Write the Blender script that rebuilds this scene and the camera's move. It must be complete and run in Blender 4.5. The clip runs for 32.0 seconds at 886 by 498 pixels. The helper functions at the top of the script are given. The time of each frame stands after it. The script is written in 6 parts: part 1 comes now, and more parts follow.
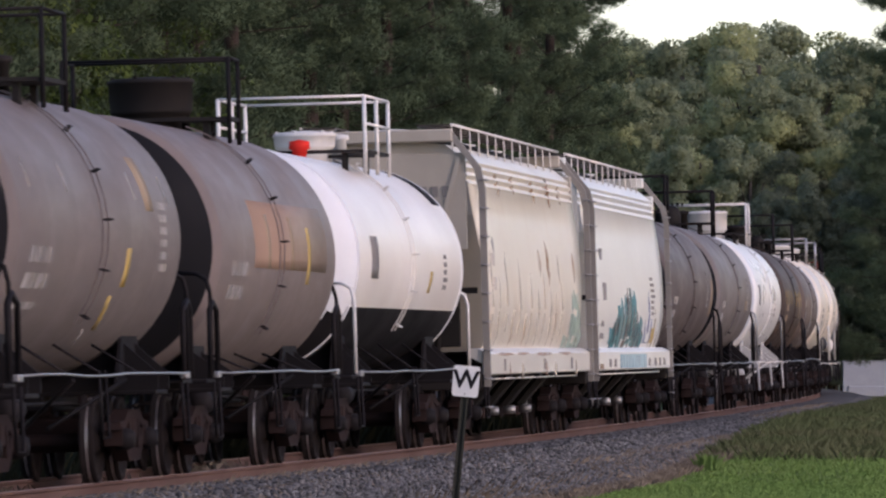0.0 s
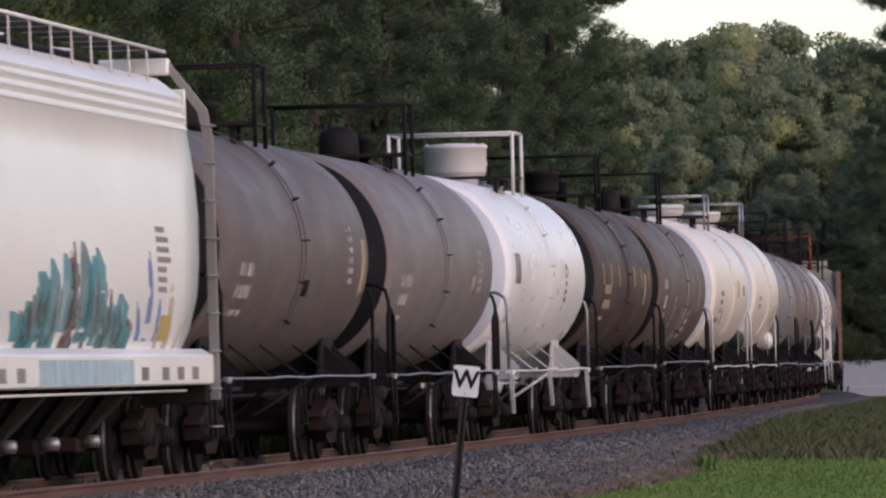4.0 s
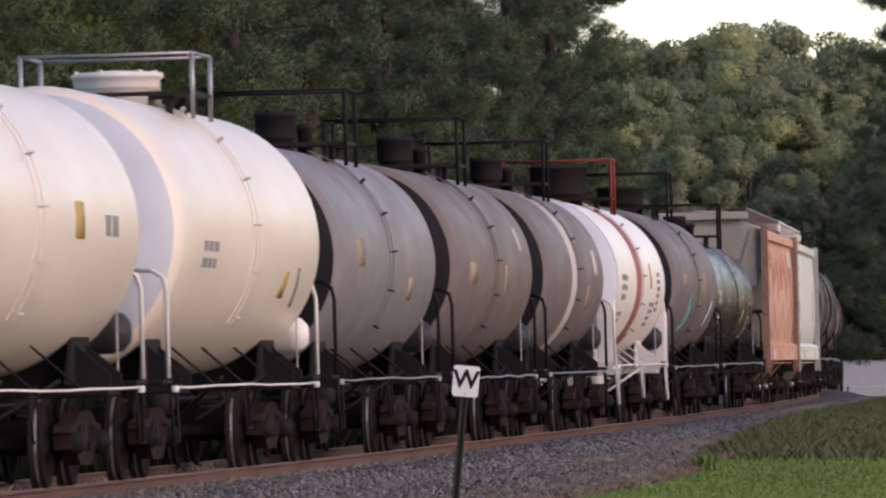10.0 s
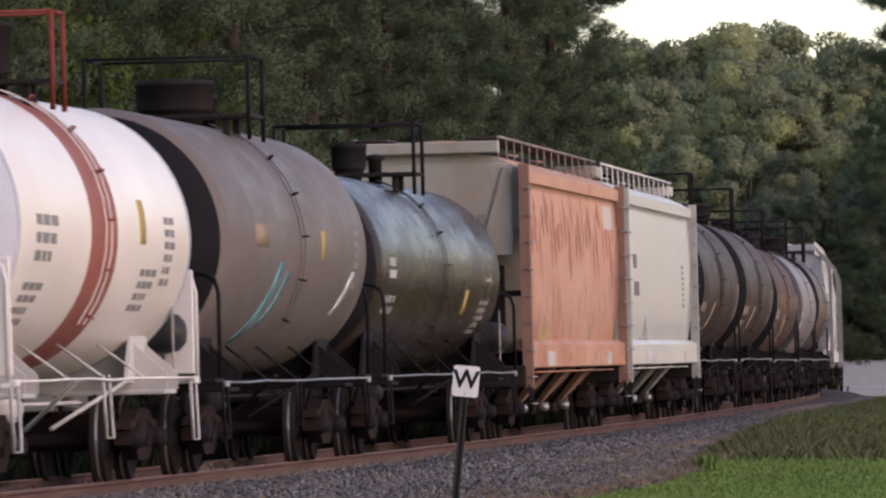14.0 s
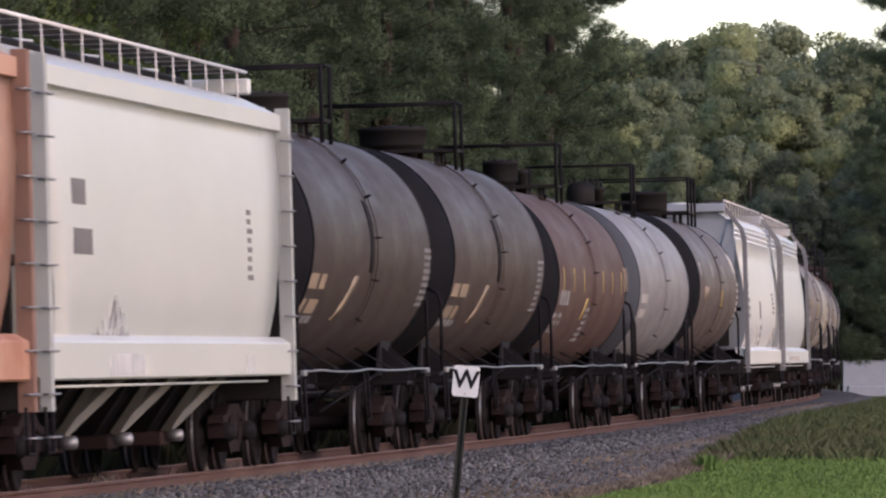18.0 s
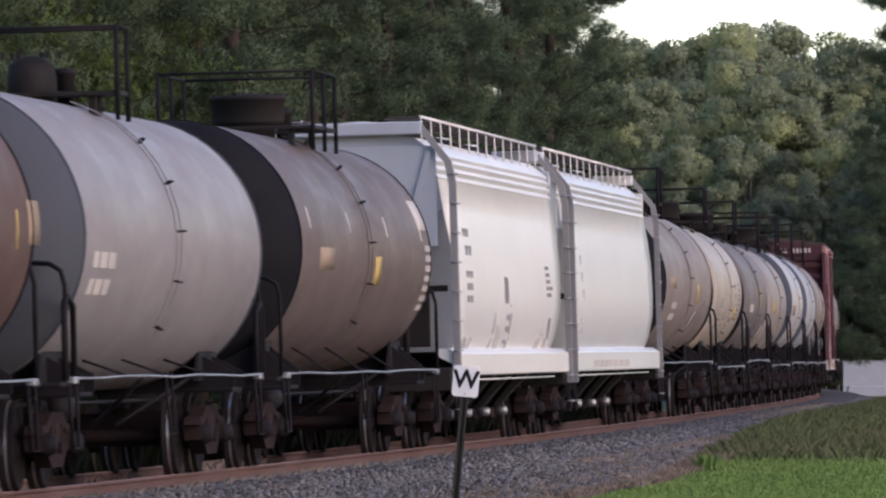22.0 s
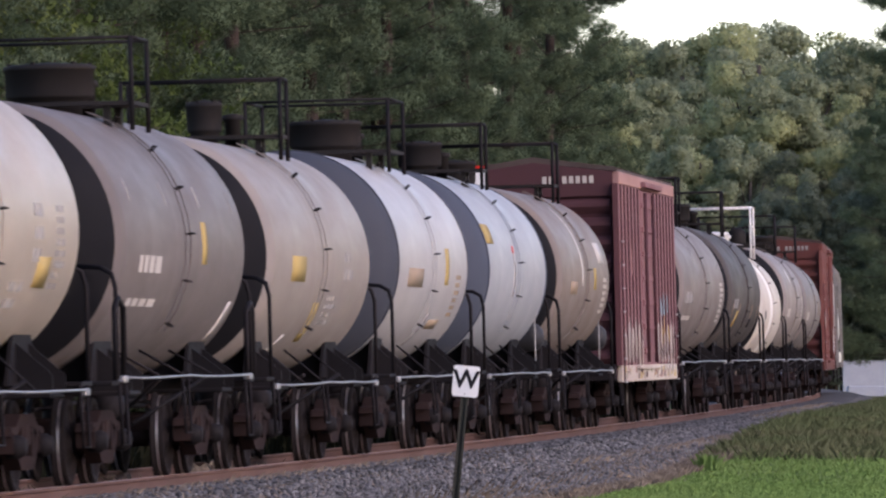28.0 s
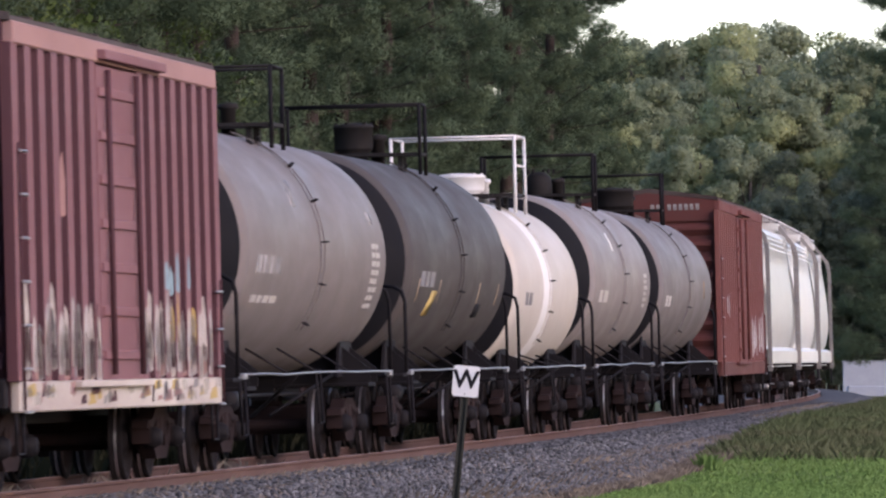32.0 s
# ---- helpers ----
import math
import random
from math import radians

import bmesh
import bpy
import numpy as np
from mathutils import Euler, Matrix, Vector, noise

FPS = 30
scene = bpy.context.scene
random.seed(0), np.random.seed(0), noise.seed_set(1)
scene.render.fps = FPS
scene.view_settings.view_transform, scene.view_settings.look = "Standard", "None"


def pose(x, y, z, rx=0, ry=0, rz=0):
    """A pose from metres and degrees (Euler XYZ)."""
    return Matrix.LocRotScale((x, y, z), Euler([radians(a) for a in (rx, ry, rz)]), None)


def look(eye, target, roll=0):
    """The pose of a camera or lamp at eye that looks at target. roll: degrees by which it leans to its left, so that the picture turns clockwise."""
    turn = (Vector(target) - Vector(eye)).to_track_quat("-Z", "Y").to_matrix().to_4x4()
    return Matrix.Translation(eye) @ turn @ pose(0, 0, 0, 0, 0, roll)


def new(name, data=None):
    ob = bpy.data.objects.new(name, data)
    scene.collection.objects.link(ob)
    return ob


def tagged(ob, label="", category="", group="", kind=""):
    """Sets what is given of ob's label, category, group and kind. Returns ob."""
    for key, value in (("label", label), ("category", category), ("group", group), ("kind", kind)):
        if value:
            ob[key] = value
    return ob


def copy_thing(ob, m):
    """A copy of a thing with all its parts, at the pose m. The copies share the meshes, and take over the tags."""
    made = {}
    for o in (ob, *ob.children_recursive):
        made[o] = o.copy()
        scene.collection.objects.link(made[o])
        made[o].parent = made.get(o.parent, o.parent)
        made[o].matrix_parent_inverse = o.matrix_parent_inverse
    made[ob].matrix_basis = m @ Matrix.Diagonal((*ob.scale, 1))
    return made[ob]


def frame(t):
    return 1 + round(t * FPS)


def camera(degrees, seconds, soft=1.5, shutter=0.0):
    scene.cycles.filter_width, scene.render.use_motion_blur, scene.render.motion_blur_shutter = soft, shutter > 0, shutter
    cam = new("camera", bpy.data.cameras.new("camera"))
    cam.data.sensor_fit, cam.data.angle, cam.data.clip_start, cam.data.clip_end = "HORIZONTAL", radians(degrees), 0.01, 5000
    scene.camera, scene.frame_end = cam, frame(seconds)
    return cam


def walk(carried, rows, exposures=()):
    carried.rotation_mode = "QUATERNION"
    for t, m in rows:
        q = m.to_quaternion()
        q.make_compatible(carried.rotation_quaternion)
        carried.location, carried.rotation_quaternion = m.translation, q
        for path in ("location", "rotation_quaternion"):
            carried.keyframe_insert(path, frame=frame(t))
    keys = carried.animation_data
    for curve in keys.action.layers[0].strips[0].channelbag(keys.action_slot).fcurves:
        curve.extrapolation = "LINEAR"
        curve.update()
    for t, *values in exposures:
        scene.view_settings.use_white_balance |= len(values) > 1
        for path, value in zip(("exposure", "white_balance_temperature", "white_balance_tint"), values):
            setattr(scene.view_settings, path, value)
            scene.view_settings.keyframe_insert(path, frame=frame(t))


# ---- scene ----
cam = camera(5.8137, 32.0, soft=2.3, shutter=0.3)
EYE_Z = 1.933
walk(cam, [(0.0, pose(0, 0, EYE_Z, 90.727, 0, 0)), (32.0, pose(0, 0, EYE_Z, 90.727, 0, 0))],
     exposures=[(0.0, 0.92, 6490, 27), (1.0, 0.76, 6490, 26), (2.0, 0.78, 6490, 26), (4.0, 0.80, 6590, 27), (6.0, 1.12, 6690, 27), (9.0, 0.85, 6940, 28), (11.0, 1.28, 6840, 28), (13.0, 1.11, 6990, 29), (17.0, 0.88, 6640, 27), (18.0, 1.16, 6640, 28),
                (19.0, 1.61, 6390, 27), (20.0, 1.71, 6190, 27), (21.0, 1.26, 6390, 27), (22.0, 1.21, 6390, 26), (23.0, 0.86, 6590, 27), (25.0, 0.78, 6590, 29), (28.0, 1.44, 6390, 28), (32.0, 1.45, 6290, 28)])

# ---- sky and sun: a bright, thinly overcast evening ----
world = bpy.data.worlds.new("world")
scene.world = world
world.use_nodes = True
wn, wl = world.node_tree.nodes, world.node_tree.links
sky = wn.new("ShaderNodeTexSky")
sky.sky_type, sky.sun_disc = "NISHITA", False
SUN_UP, SUN_TURN = 15.0, 122.0      # degrees; turn clockwise from +y
sky.sun_elevation, sky.sun_rotation = radians(SUN_UP), radians(SUN_TURN)
sky.altitude = 1500
sky.air_density, sky.dust_density, sky.ozone_density = 1.0, 1.9, 1.0
wn["Background"].inputs[1].default_value = 0.125
wl.new(sky.outputs[0], wn["Background"].inputs[0])
sun = new("sun", bpy.data.lights.new("sun", "SUN"))
sun.data.energy, sun.data.angle, sun.data.color = 1.1, radians(55), (1.0, 0.88, 0.84)
_a, _e = radians(SUN_TURN), radians(SUN_UP + 14)
sun.matrix_world = look((math.sin(_a) * math.cos(_e) * 100, math.cos(_a) * math.cos(_e) * 100, math.sin(_e) * 100), (0, 0, 0))

# ---- the line of the railway: distance u along it from a point 70 m out, growing away from the camera ----
KNOT_U = [-700, -40, 0, 40, 80, 120, 160, 200, 225, 250, 280, 320, 400, 900]
KNOT_A = [.112, .109, .1058, .1022, .0961, .0841, .0724, .0595, .052, .040, .02, -.01, -.08, -.08]
LINE_U = np.arange(-700.0, 901.0)
_h = np.interp(LINE_U, KNOT_U, KNOT_A)
LINE_X, LINE_Y = np.cumsum(np.sin(_h)), np.cumsum(np.cos(_h))
LINE_X += -6.984 - LINE_X[700]
LINE_Y += 70.0 - LINE_Y[700]
_q = np.clip(LINE_U, 0, 160) / 100
RAIL_Z = 0.60
LINE_Z = RAIL_Z + 0.0123 * _q + 0.2108 * _q ** 2 - 0.0873 * _q ** 3 - 0.02
LEAN = 1.5                          # the outer rail is higher, so the cars lean inwards


def on_line(u, w=0.0):
    """Centre of the track at u, shifted w metres to the right."""
    a = np.interp(u, LINE_U, _h)
    return (float(np.interp(u, LINE_U, LINE_X) + w * np.cos(a)), float(np.interp(u, LINE_U, LINE_Y) - w * np.sin(a)),
            float(np.interp(u, LINE_U, LINE_Z)), float(a))


def travelled(t):
    q = (t - 16) / 16
    return 18.04365 * (t - 16) + 16 * 0.14549 * q * q - 16 * 0.07207 * q ** 3


# ---- materials ----
MATS = {}


def shader(name):
    m = bpy.data.materials.new(name)
    m.use_nodes = True
    return m, m.node_tree.nodes, m.node_tree.links, m.node_tree.nodes["Principled BSDF"]


def noise_on(nodes, links, vec, scale, detail=4.0, rough=0.55):
    n = nodes.new("ShaderNodeTexNoise")
    n.inputs["Scale"].default_value, n.inputs["Detail"].default_value, n.inputs["Roughness"].default_value = scale, detail, rough
    links.new(vec, n.inputs["Vector"])
    return n.outputs["Fac"]


def stretched(nodes, links, vec, s):
    m = nodes.new("ShaderNodeMapping")
    m.inputs["Scale"].default_value = s
    links.new(vec, m.inputs["Vector"])
    return m.outputs[0]


def ramp(nodes, links, fac, lo, hi, a=0.0, b=1.0):
    r = nodes.new("ShaderNodeMapRange")
    for k, v in ((1, lo), (2, hi), (3, a), (4, b)):
        r.inputs[k].default_value = v
    links.new(fac, r.inputs[0])
    return r.outputs[0]


def mixed(nodes, links, fac, a, b, how="MIX"):
    m = nodes.new("ShaderNodeMix")
    m.data_type, m.blend_type = "RGBA", how
    for sock, v in ((m.inputs[0], fac), (m.inputs[6], a), (m.inputs[7], b)):
        if isinstance(v, (int, float)):
            sock.default_value = v
        elif isinstance(v, tuple):
            sock.default_value = (*v, 1)
        else:
            links.new(v, sock)
    return m.outputs[2]


def times(nodes, links, a, b):
    m = nodes.new("ShaderNodeMath")
    m.operation = "MULTIPLY"
    for sock, v in zip(m.inputs, (a, b)):
        if isinstance(v, (int, float)):
            sock.default_value = v
        else:
            links.new(v, sock)
    return m.outputs[0]


def paint(name, base, rough=0.45, dirt=(0.06, 0.05, 0.045), amount=0.5, streaks=0.5, metal=0.0, courses=0.07, rust=None, rust_amount=0.0, coat=0.0, gloss=0.06, ragged=0.0):
    """Weathered vehicle paint: large stains, runs down the side, faint differences from plate to plate, specks. ragged: worn through in places."""
    if name in MATS:
        return MATS[name]
    m, n, l, b = shader(name)
    tc = n.new("ShaderNodeTexCoord").outputs["Object"]
    tc = stretched(n, l, tc, (1.0, 0.3, 1.0))
    stain = ramp(n, l, noise_on(n, l, tc, 0.7, 7, 0.58), 0.36, 0.72)
    runs = ramp(n, l, noise_on(n, l, stretched(n, l, tc, (0.8, 1.0, 0.25)), 1.0, 3, 0.5), 0.45, 0.75)
    speck = ramp(n, l, noise_on(n, l, tc, 26, 3), 0.55, 0.8)
    course = ramp(n, l, noise_on(n, l, stretched(n, l, tc, (0.0, 0.9, 0.03)), 1.0, 1.0), 0.3, 0.7, 1 - courses, 1 + courses)
    col = mixed(n, l, times(n, l, stain, amount), base, dirt)
    col = mixed(n, l, times(n, l, runs, streaks), col, dirt)
    col = mixed(n, l, times(n, l, speck, 0.25 * amount), col, dirt)
    if rust:
        r = ramp(n, l, noise_on(n, l, stretched(n, l, tc, (0.8, 1.3, 0.35)), 0.9, 6, 0.65), 0.5, 0.68)
        col = mixed(n, l, times(n, l, r, rust_amount), col, rust)
    grey = n.new("ShaderNodeCombineColor")
    for i in range(3):
        l.new(course, grey.inputs[i])
    l.new(mixed(n, l, 1.0, col, grey.outputs[0], "MULTIPLY"), b.inputs["Base Color"])
    l.new(ramp(n, l, noise_on(n, l, tc, 1.7, 5), 0.3, 0.75, rough - 0.04, rough + (0.16 if gloss < 0.3 else 0.02)), b.inputs["Roughness"])
    b.inputs["Metallic"].default_value = metal
    b.inputs["Coat Weight"].default_value = coat
    b.inputs["Specular IOR Level"].default_value = gloss
    if ragged:
        worn = ramp(n, l, noise_on(n, l, stretched(n, l, n.new("ShaderNodeTexCoord").outputs["Object"], (1.0, 1.0, 0.28)), 3.2, 5, 0.65), 0.36, 0.66, 1.0, 1.0 - ragged)
        l.new(worn, b.inputs["Alpha"])
    bump = n.new("ShaderNodeBump")
    bump.inputs["Strength"].default_value, bump.inputs["Distance"].default_value = 0.18 if gloss < 0.3 else 0.03, 0.012
    l.new(noise_on(n, l, tc, 1.1, 6 if gloss < 0.3 else 1, 0.6), bump.inputs["Height"])
    l.new(bump.outputs[0], b.inputs["Normal"])
    MATS[name] = m
    return m


def natural(name, a, b_, scale, rough=0.9, third=None, bump=0.3, per_piece=0.0, leafy=0.0):
    """Earth, stone, bark, grass and leaves: two colours at two scales, with a share from piece to piece."""
    if name in MATS:
        return MATS[name]
    m, n, l, b = shader(name)
    tc = n.new("ShaderNodeTexCoord").outputs["Object"]
    col = mixed(n, l, ramp(n, l, noise_on(n, l, tc, scale, 6, 0.6), 0.35, 0.65), a, b_)
    col = mixed(n, l, ramp(n, l, noise_on(n, l, tc, scale * 9, 4), 0.4, 0.75, 0, 0.5), col, a)
    if third:
        col = mixed(n, l, ramp(n, l, noise_on(n, l, tc, scale * 0.17, 4), 0.5, 0.66), col, third)
    if per_piece:
        rnd = n.new("ShaderNodeNewGeometry").outputs["Random Per Island"]
        v = ramp(n, l, rnd, 0, 1, 1 - per_piece, 1 + per_piece)
        grey = n.new("ShaderNodeCombineColor")
        for i in range(3):
            l.new(v, grey.inputs[i])
        col = mixed(n, l, 1.0, col, grey.outputs[0], "MULTIPLY")
    l.new(col, b.inputs["Base Color"])
    b.inputs["Roughness"].default_value = rough
    b.inputs["Specular IOR Level"].default_value = 0.12
    if leafy:
        b.inputs["Specular IOR Level"].default_value = 0.04
        glow = n.new("ShaderNodeBsdfTranslucent")      # light that comes through the leaf
        both = n.new("ShaderNodeMixShader")
        both.inputs[0].default_value = leafy
        l.new(col, glow.inputs[0])
        l.new(b.outputs[0], both.inputs[1])
        l.new(glow.outputs[0], both.inputs[2])
        l.new(both.outputs[0], n["Material Output"].inputs[0])
    if bump:
        bp = n.new("ShaderNodeBump")
        bp.inputs["Strength"].default_value, bp.inputs["Distance"].default_value = bump, 0.03
        l.new(noise_on(n, l, tc, scale * 6, 5), bp.inputs["Height"])
        l.new(bp.outputs[0], b.inputs["Normal"])
    MATS[name] = m
    return m


black = paint("black_underframe", (0.0095, 0.009, 0.0105), 0.6, (0.024, 0.02, 0.021), 0.5, 0.3, courses=0.05)
soot = paint("dusty_black", (0.013, 0.0125, 0.013), 0.62, (0.04, 0.033, 0.03), 0.5, 0.4)
# dirty black tank ends, with the shade on them put into the colour
head_black = paint("shaded_sooty_head", (0.008, 0.008, 0.010), 0.6, (0.015, 0.014, 0.015), 0.5, 0.4, courses=0.0)
steel = paint("galvanised", (0.33, 0.33, 0.34), 0.38, (0.16, 0.14, 0.13), 0.4, 0.2, 0.7, courses=0.05)
white_steel = paint("white_railing_paint", (0.72, 0.71, 0.69), 0.5, (0.3, 0.25, 0.21), 0.4, 0.3, courses=0.05)
red_steel = paint("oxide_red_railing", (0.2, 0.045, 0.035), 0.5, (0.07, 0.03, 0.025), 0.5, 0.3, courses=0.05)
truck_rust = paint("truck_castings", (0.012, 0.0085, 0.0085), 0.8, (0.05, 0.029, 0.027), 0.6, 0.3, courses=0.05)
tread = paint("polished_tread", (0.62, 0.6, 0.6), 0.3, (0.3, 0.27, 0.26), 0.3, 0.1, 0.95, courses=0.0)
wheel_dark = paint("wheel_plate", (0.009, 0.0078, 0.0085), 0.75, (0.02, 0.015, 0.015), 0.6, 0.2, courses=0.0)
rail_brown = paint("rusty_rail", (0.092, 0.054, 0.046), 0.75, (0.13, 0.08, 0.066), 0.6, 0.1, courses=0.1)
rail_top = paint("worn_rail_head", (0.24, 0.17, 0.15), 0.5, (0.15, 0.1, 0.08), 0.5, 0.1, 0.4, courses=0.1)
stencil_white = paint("stencil_white", (0.46, 0.44, 0.42), 0.6, (0.2, 0.18, 0.17), 0.7, 0.4, courses=0.0, ragged=0.7)
stencil_dark = paint("stencil_dark", (0.13, 0.12, 0.12), 0.6, (0.3, 0.28, 0.26), 0.6, 0.4, courses=0.0)
placard_yellow = paint("placard_yellow", (0.42, 0.3, 0.1), 0.6, (0.25, 0.19, 0.1), 0.5, 0.3, courses=0.0)
placard_tan = paint("faded_placard", (0.3, 0.225, 0.155), 0.6, (0.2, 0.16, 0.13), 0.5, 0.3, courses=0.0)
signal_red = paint("signal_red", (0.6, 0.03, 0.02), 0.4, (0.2, 0.03, 0.02), 0.3, 0.2, courses=0.0)


# ---- mesh tools ----
def box(bm, c, s, m=None, mat=0):
    v = [bm.verts.new((m or Matrix()) @ Vector((c[0] + dx * s[0] / 2, c[1] + dy * s[1] / 2, c[2] + dz * s[2] / 2)))
         for dx in (-1, 1) for dy in (-1, 1) for dz in (-1, 1)]
    for q in ((0, 1, 3, 2), (4, 6, 7, 5), (0, 4, 5, 1), (2, 3, 7, 6), (0, 2, 6, 4), (1, 5, 7, 3)):
        bm.faces.new([v[i] for i in q]).material_index = mat
    return bm


def slab(c, s, bevel=0.012):
    """A block with worn, rounded edges."""
    bm = box(bmesh.new(), c, s)
    bmesh.ops.bevel(bm, geom=bm.edges[:], offset=min(bevel, min(s) * 0.3), segments=1, affect="EDGES")
    return bm


def tube(bm, pts, r, seg=6, mat=0):
    """A round bar along a line of points."""
    pts = [Vector(p) for p in pts]
    rings, side = [], None
    for i, p in enumerate(pts):
        d = (pts[min(i + 1, len(pts) - 1)] - pts[max(i - 1, 0)]).normalized()
        side = (side - d * side.dot(d)).normalized() if side and (side - d * side.dot(d)).length > 1e-3 else d.orthogonal().normalized()
        up = d.cross(side)
        rings.append([bm.verts.new(p + (side * math.cos(k * math.tau / seg) + up * math.sin(k * math.tau / seg)) * r) for k in range(seg)])
    for a, b in zip(rings, rings[1:]):
        for k in range(seg):
            f = bm.faces.new((a[k], a[(k + 1) % seg], b[(k + 1) % seg], b[k]))
            f.smooth, f.material_index = seg > 4, mat
    bm.faces.new(rings[0][::-1]).material_index = mat
    bm.faces.new(rings[-1]).material_index = mat
    return bm


def lathe(bm, prof, axis="y", seg=32, c=(0, 0, 0)):
    """Turns (along, radius, material) round an axis through c; the ends are closed where the radius is not nil."""
    def at(a, r, k):
        x, z = r * math.cos(k), r * math.sin(k)
        p = {"y": (x, a, z), "x": (a, x, z), "z": (x, z, a)}[axis]
        return bm.verts.new((c[0] + p[0], c[1] + p[1], c[2] + p[2]))
    rings = [[at(a, max(r, 1e-4), math.tau * k / seg) for k in range(seg)] for a, r, _ in prof]
    for (p, q), (_, _, mat) in zip(zip(rings, rings[1:]), prof[1:]):
        for k in range(seg):
            f = bm.faces.new((p[k], p[(k + 1) % seg], q[(k + 1) % seg], q[k]))
            f.smooth, f.material_index = True, mat
    for ring, (_, r, mat) in ((rings[0], prof[0]), (rings[-1], prof[-1])):
        if r > 0.01:
            bm.faces.new(ring).material_index = mat
    return bm


def plate(bm, outline, axis, a, b, mat=0):
    """A flat outline (list of pairs) given a thickness from a to b along an axis."""
    def at(p, t):
        return {"x": (t, p[0], p[1]), "y": (p[0], t, p[1]), "z": (p[0], p[1], t)}[axis]
    lo, hi = [bm.verts.new(at(p, a)) for p in outline], [bm.verts.new(at(p, b)) for p in outline]
    n = len(outline)
    bm.faces.new(lo).material_index = mat
    bm.faces.new(hi[::-1]).material_index = mat
    for i in range(n):
        bm.faces.new((lo[i], hi[i], hi[(i + 1) % n], lo[(i + 1) % n])).material_index = mat
    return bm


def to_mesh(name, bm, mats, sharp=None):
    bmesh.ops.recalc_face_normals(bm, faces=bm.faces[:])
    me = bpy.data.meshes.new(name)
    bm.to_mesh(me)
    bm.free()
    for m in mats if isinstance(mats, (list, tuple)) else [mats]:
        me.materials.append(m)
    return me


SHARED = {}


def part(name, bm, material, parent, label="", at=None):
    """Links a bmesh, or a mesh made before, as one object under a thing or a part."""
    me = to_mesh(name, bm, material) if isinstance(bm, bmesh.types.BMesh) else bm
    ob = new(name, me)
    ob.parent = parent
    if at is not None:
        ob.matrix_basis = at
    return tagged(ob, label) if label else ob


def shared(key, make, material):
    """One mesh for all alike parts of one material."""
    k = (key, material.name if not isinstance(material, (list, tuple)) else tuple(m.name for m in material))
    if k not in SHARED:
        SHARED[k] = to_mesh(key, make(), material)
    return SHARED[k]


def cloud(name, verts, faces, material, normals=None):
    me = bpy.data.meshes.new(name)
    verts, faces = np.asarray(verts, dtype=np.float32), np.asarray(faces, dtype=np.int32)
    k = faces.shape[1]
    me.vertices.add(len(verts))
    me.vertices.foreach_set("co", verts.ravel())
    me.loops.add(faces.size)
    me.loops.foreach_set("vertex_index", faces.ravel())
    me.polygons.add(len(faces))
    me.polygons.foreach_set("loop_start", np.arange(0, faces.size, k, dtype=np.int32))
    me.update(calc_edges=True)
    me.validate()
    me.materials.append(material)
    if normals is not None:            # leaves take their light as the rounded spray that they belong to
        me.polygons.foreach_set("use_smooth", np.ones(len(faces), bool))
        me.normals_split_custom_set_from_vertices(np.asarray(normals, dtype=np.float32))
    return me


# ---- ground, ballast and track ----
soil = natural("ground_soil", (0.085, 0.085, 0.045), (0.055, 0.085, 0.026), 0.35, third=(0.075, 0.1, 0.032))
ballast_mat = natural("ballast_bed", (0.05, 0.05, 0.055), (0.1, 0.1, 0.106), 5.0, 0.9, third=(0.115, 0.095, 0.085), bump=0.8)
stone_mat = natural("ballast_stone", (0.06, 0.06, 0.064), (0.135, 0.133, 0.137), 2.0, 0.85, bump=0.2, per_piece=0.6)
tie_mat = natural("weathered_tie", (0.07, 0.055, 0.045), (0.14, 0.11, 0.09), 3.0, 0.9)
lawn_mat = natural("lawn_blades", (0.11, 0.195, 0.05), (0.15, 0.225, 0.068), 0.5, 0.95, per_piece=0.05, bump=0)
weed_mat = natural("olive_weeds", (0.07, 0.095, 0.04), (0.105, 0.105, 0.058), 0.3, 0.95, per_piece=0.1, bump=0)
straw_mat = natural("dry_grass", (0.14, 0.112, 0.088), (0.195, 0.16, 0.128), 0.5, 0.95, per_piece=0.14, bump=0)
concrete = natural("pale_concrete", (0.26, 0.275, 0.31), (0.32, 0.335, 0.365), 0.8, 0.8, third=(0.23, 0.245, 0.28), bump=0.15)


def line_at_y(y):
    return float(np.interp(y, LINE_Y[:1300], LINE_X[:1300])), float(np.interp(y, LINE_Y[:1300], LINE_Z[:1300]))


def ground_z(x, y):
    lx, lz = line_at_y(y)
    w = x - lx
    s, e = min(max((y - 128) / 64, 0), 1), min(max((y - 232) / 70, 0), 1)
    rise = 0.88 * s * s * (3 - 2 * s) * (1 - e * e * (3 - 2 * e))
    z = 0.05 + rise * min(max((w - 2.2) / 1.5, 0), 1) if w > 0 else 0.02
    if abs(w) < 5:
        z = min(z, lz - 0.52 + 0.5 * min(max((w - 2.6) / 1.3, 0), 1))
    return z + 0.03 * noise.noise((x * 0.25, y * 0.12, 0))


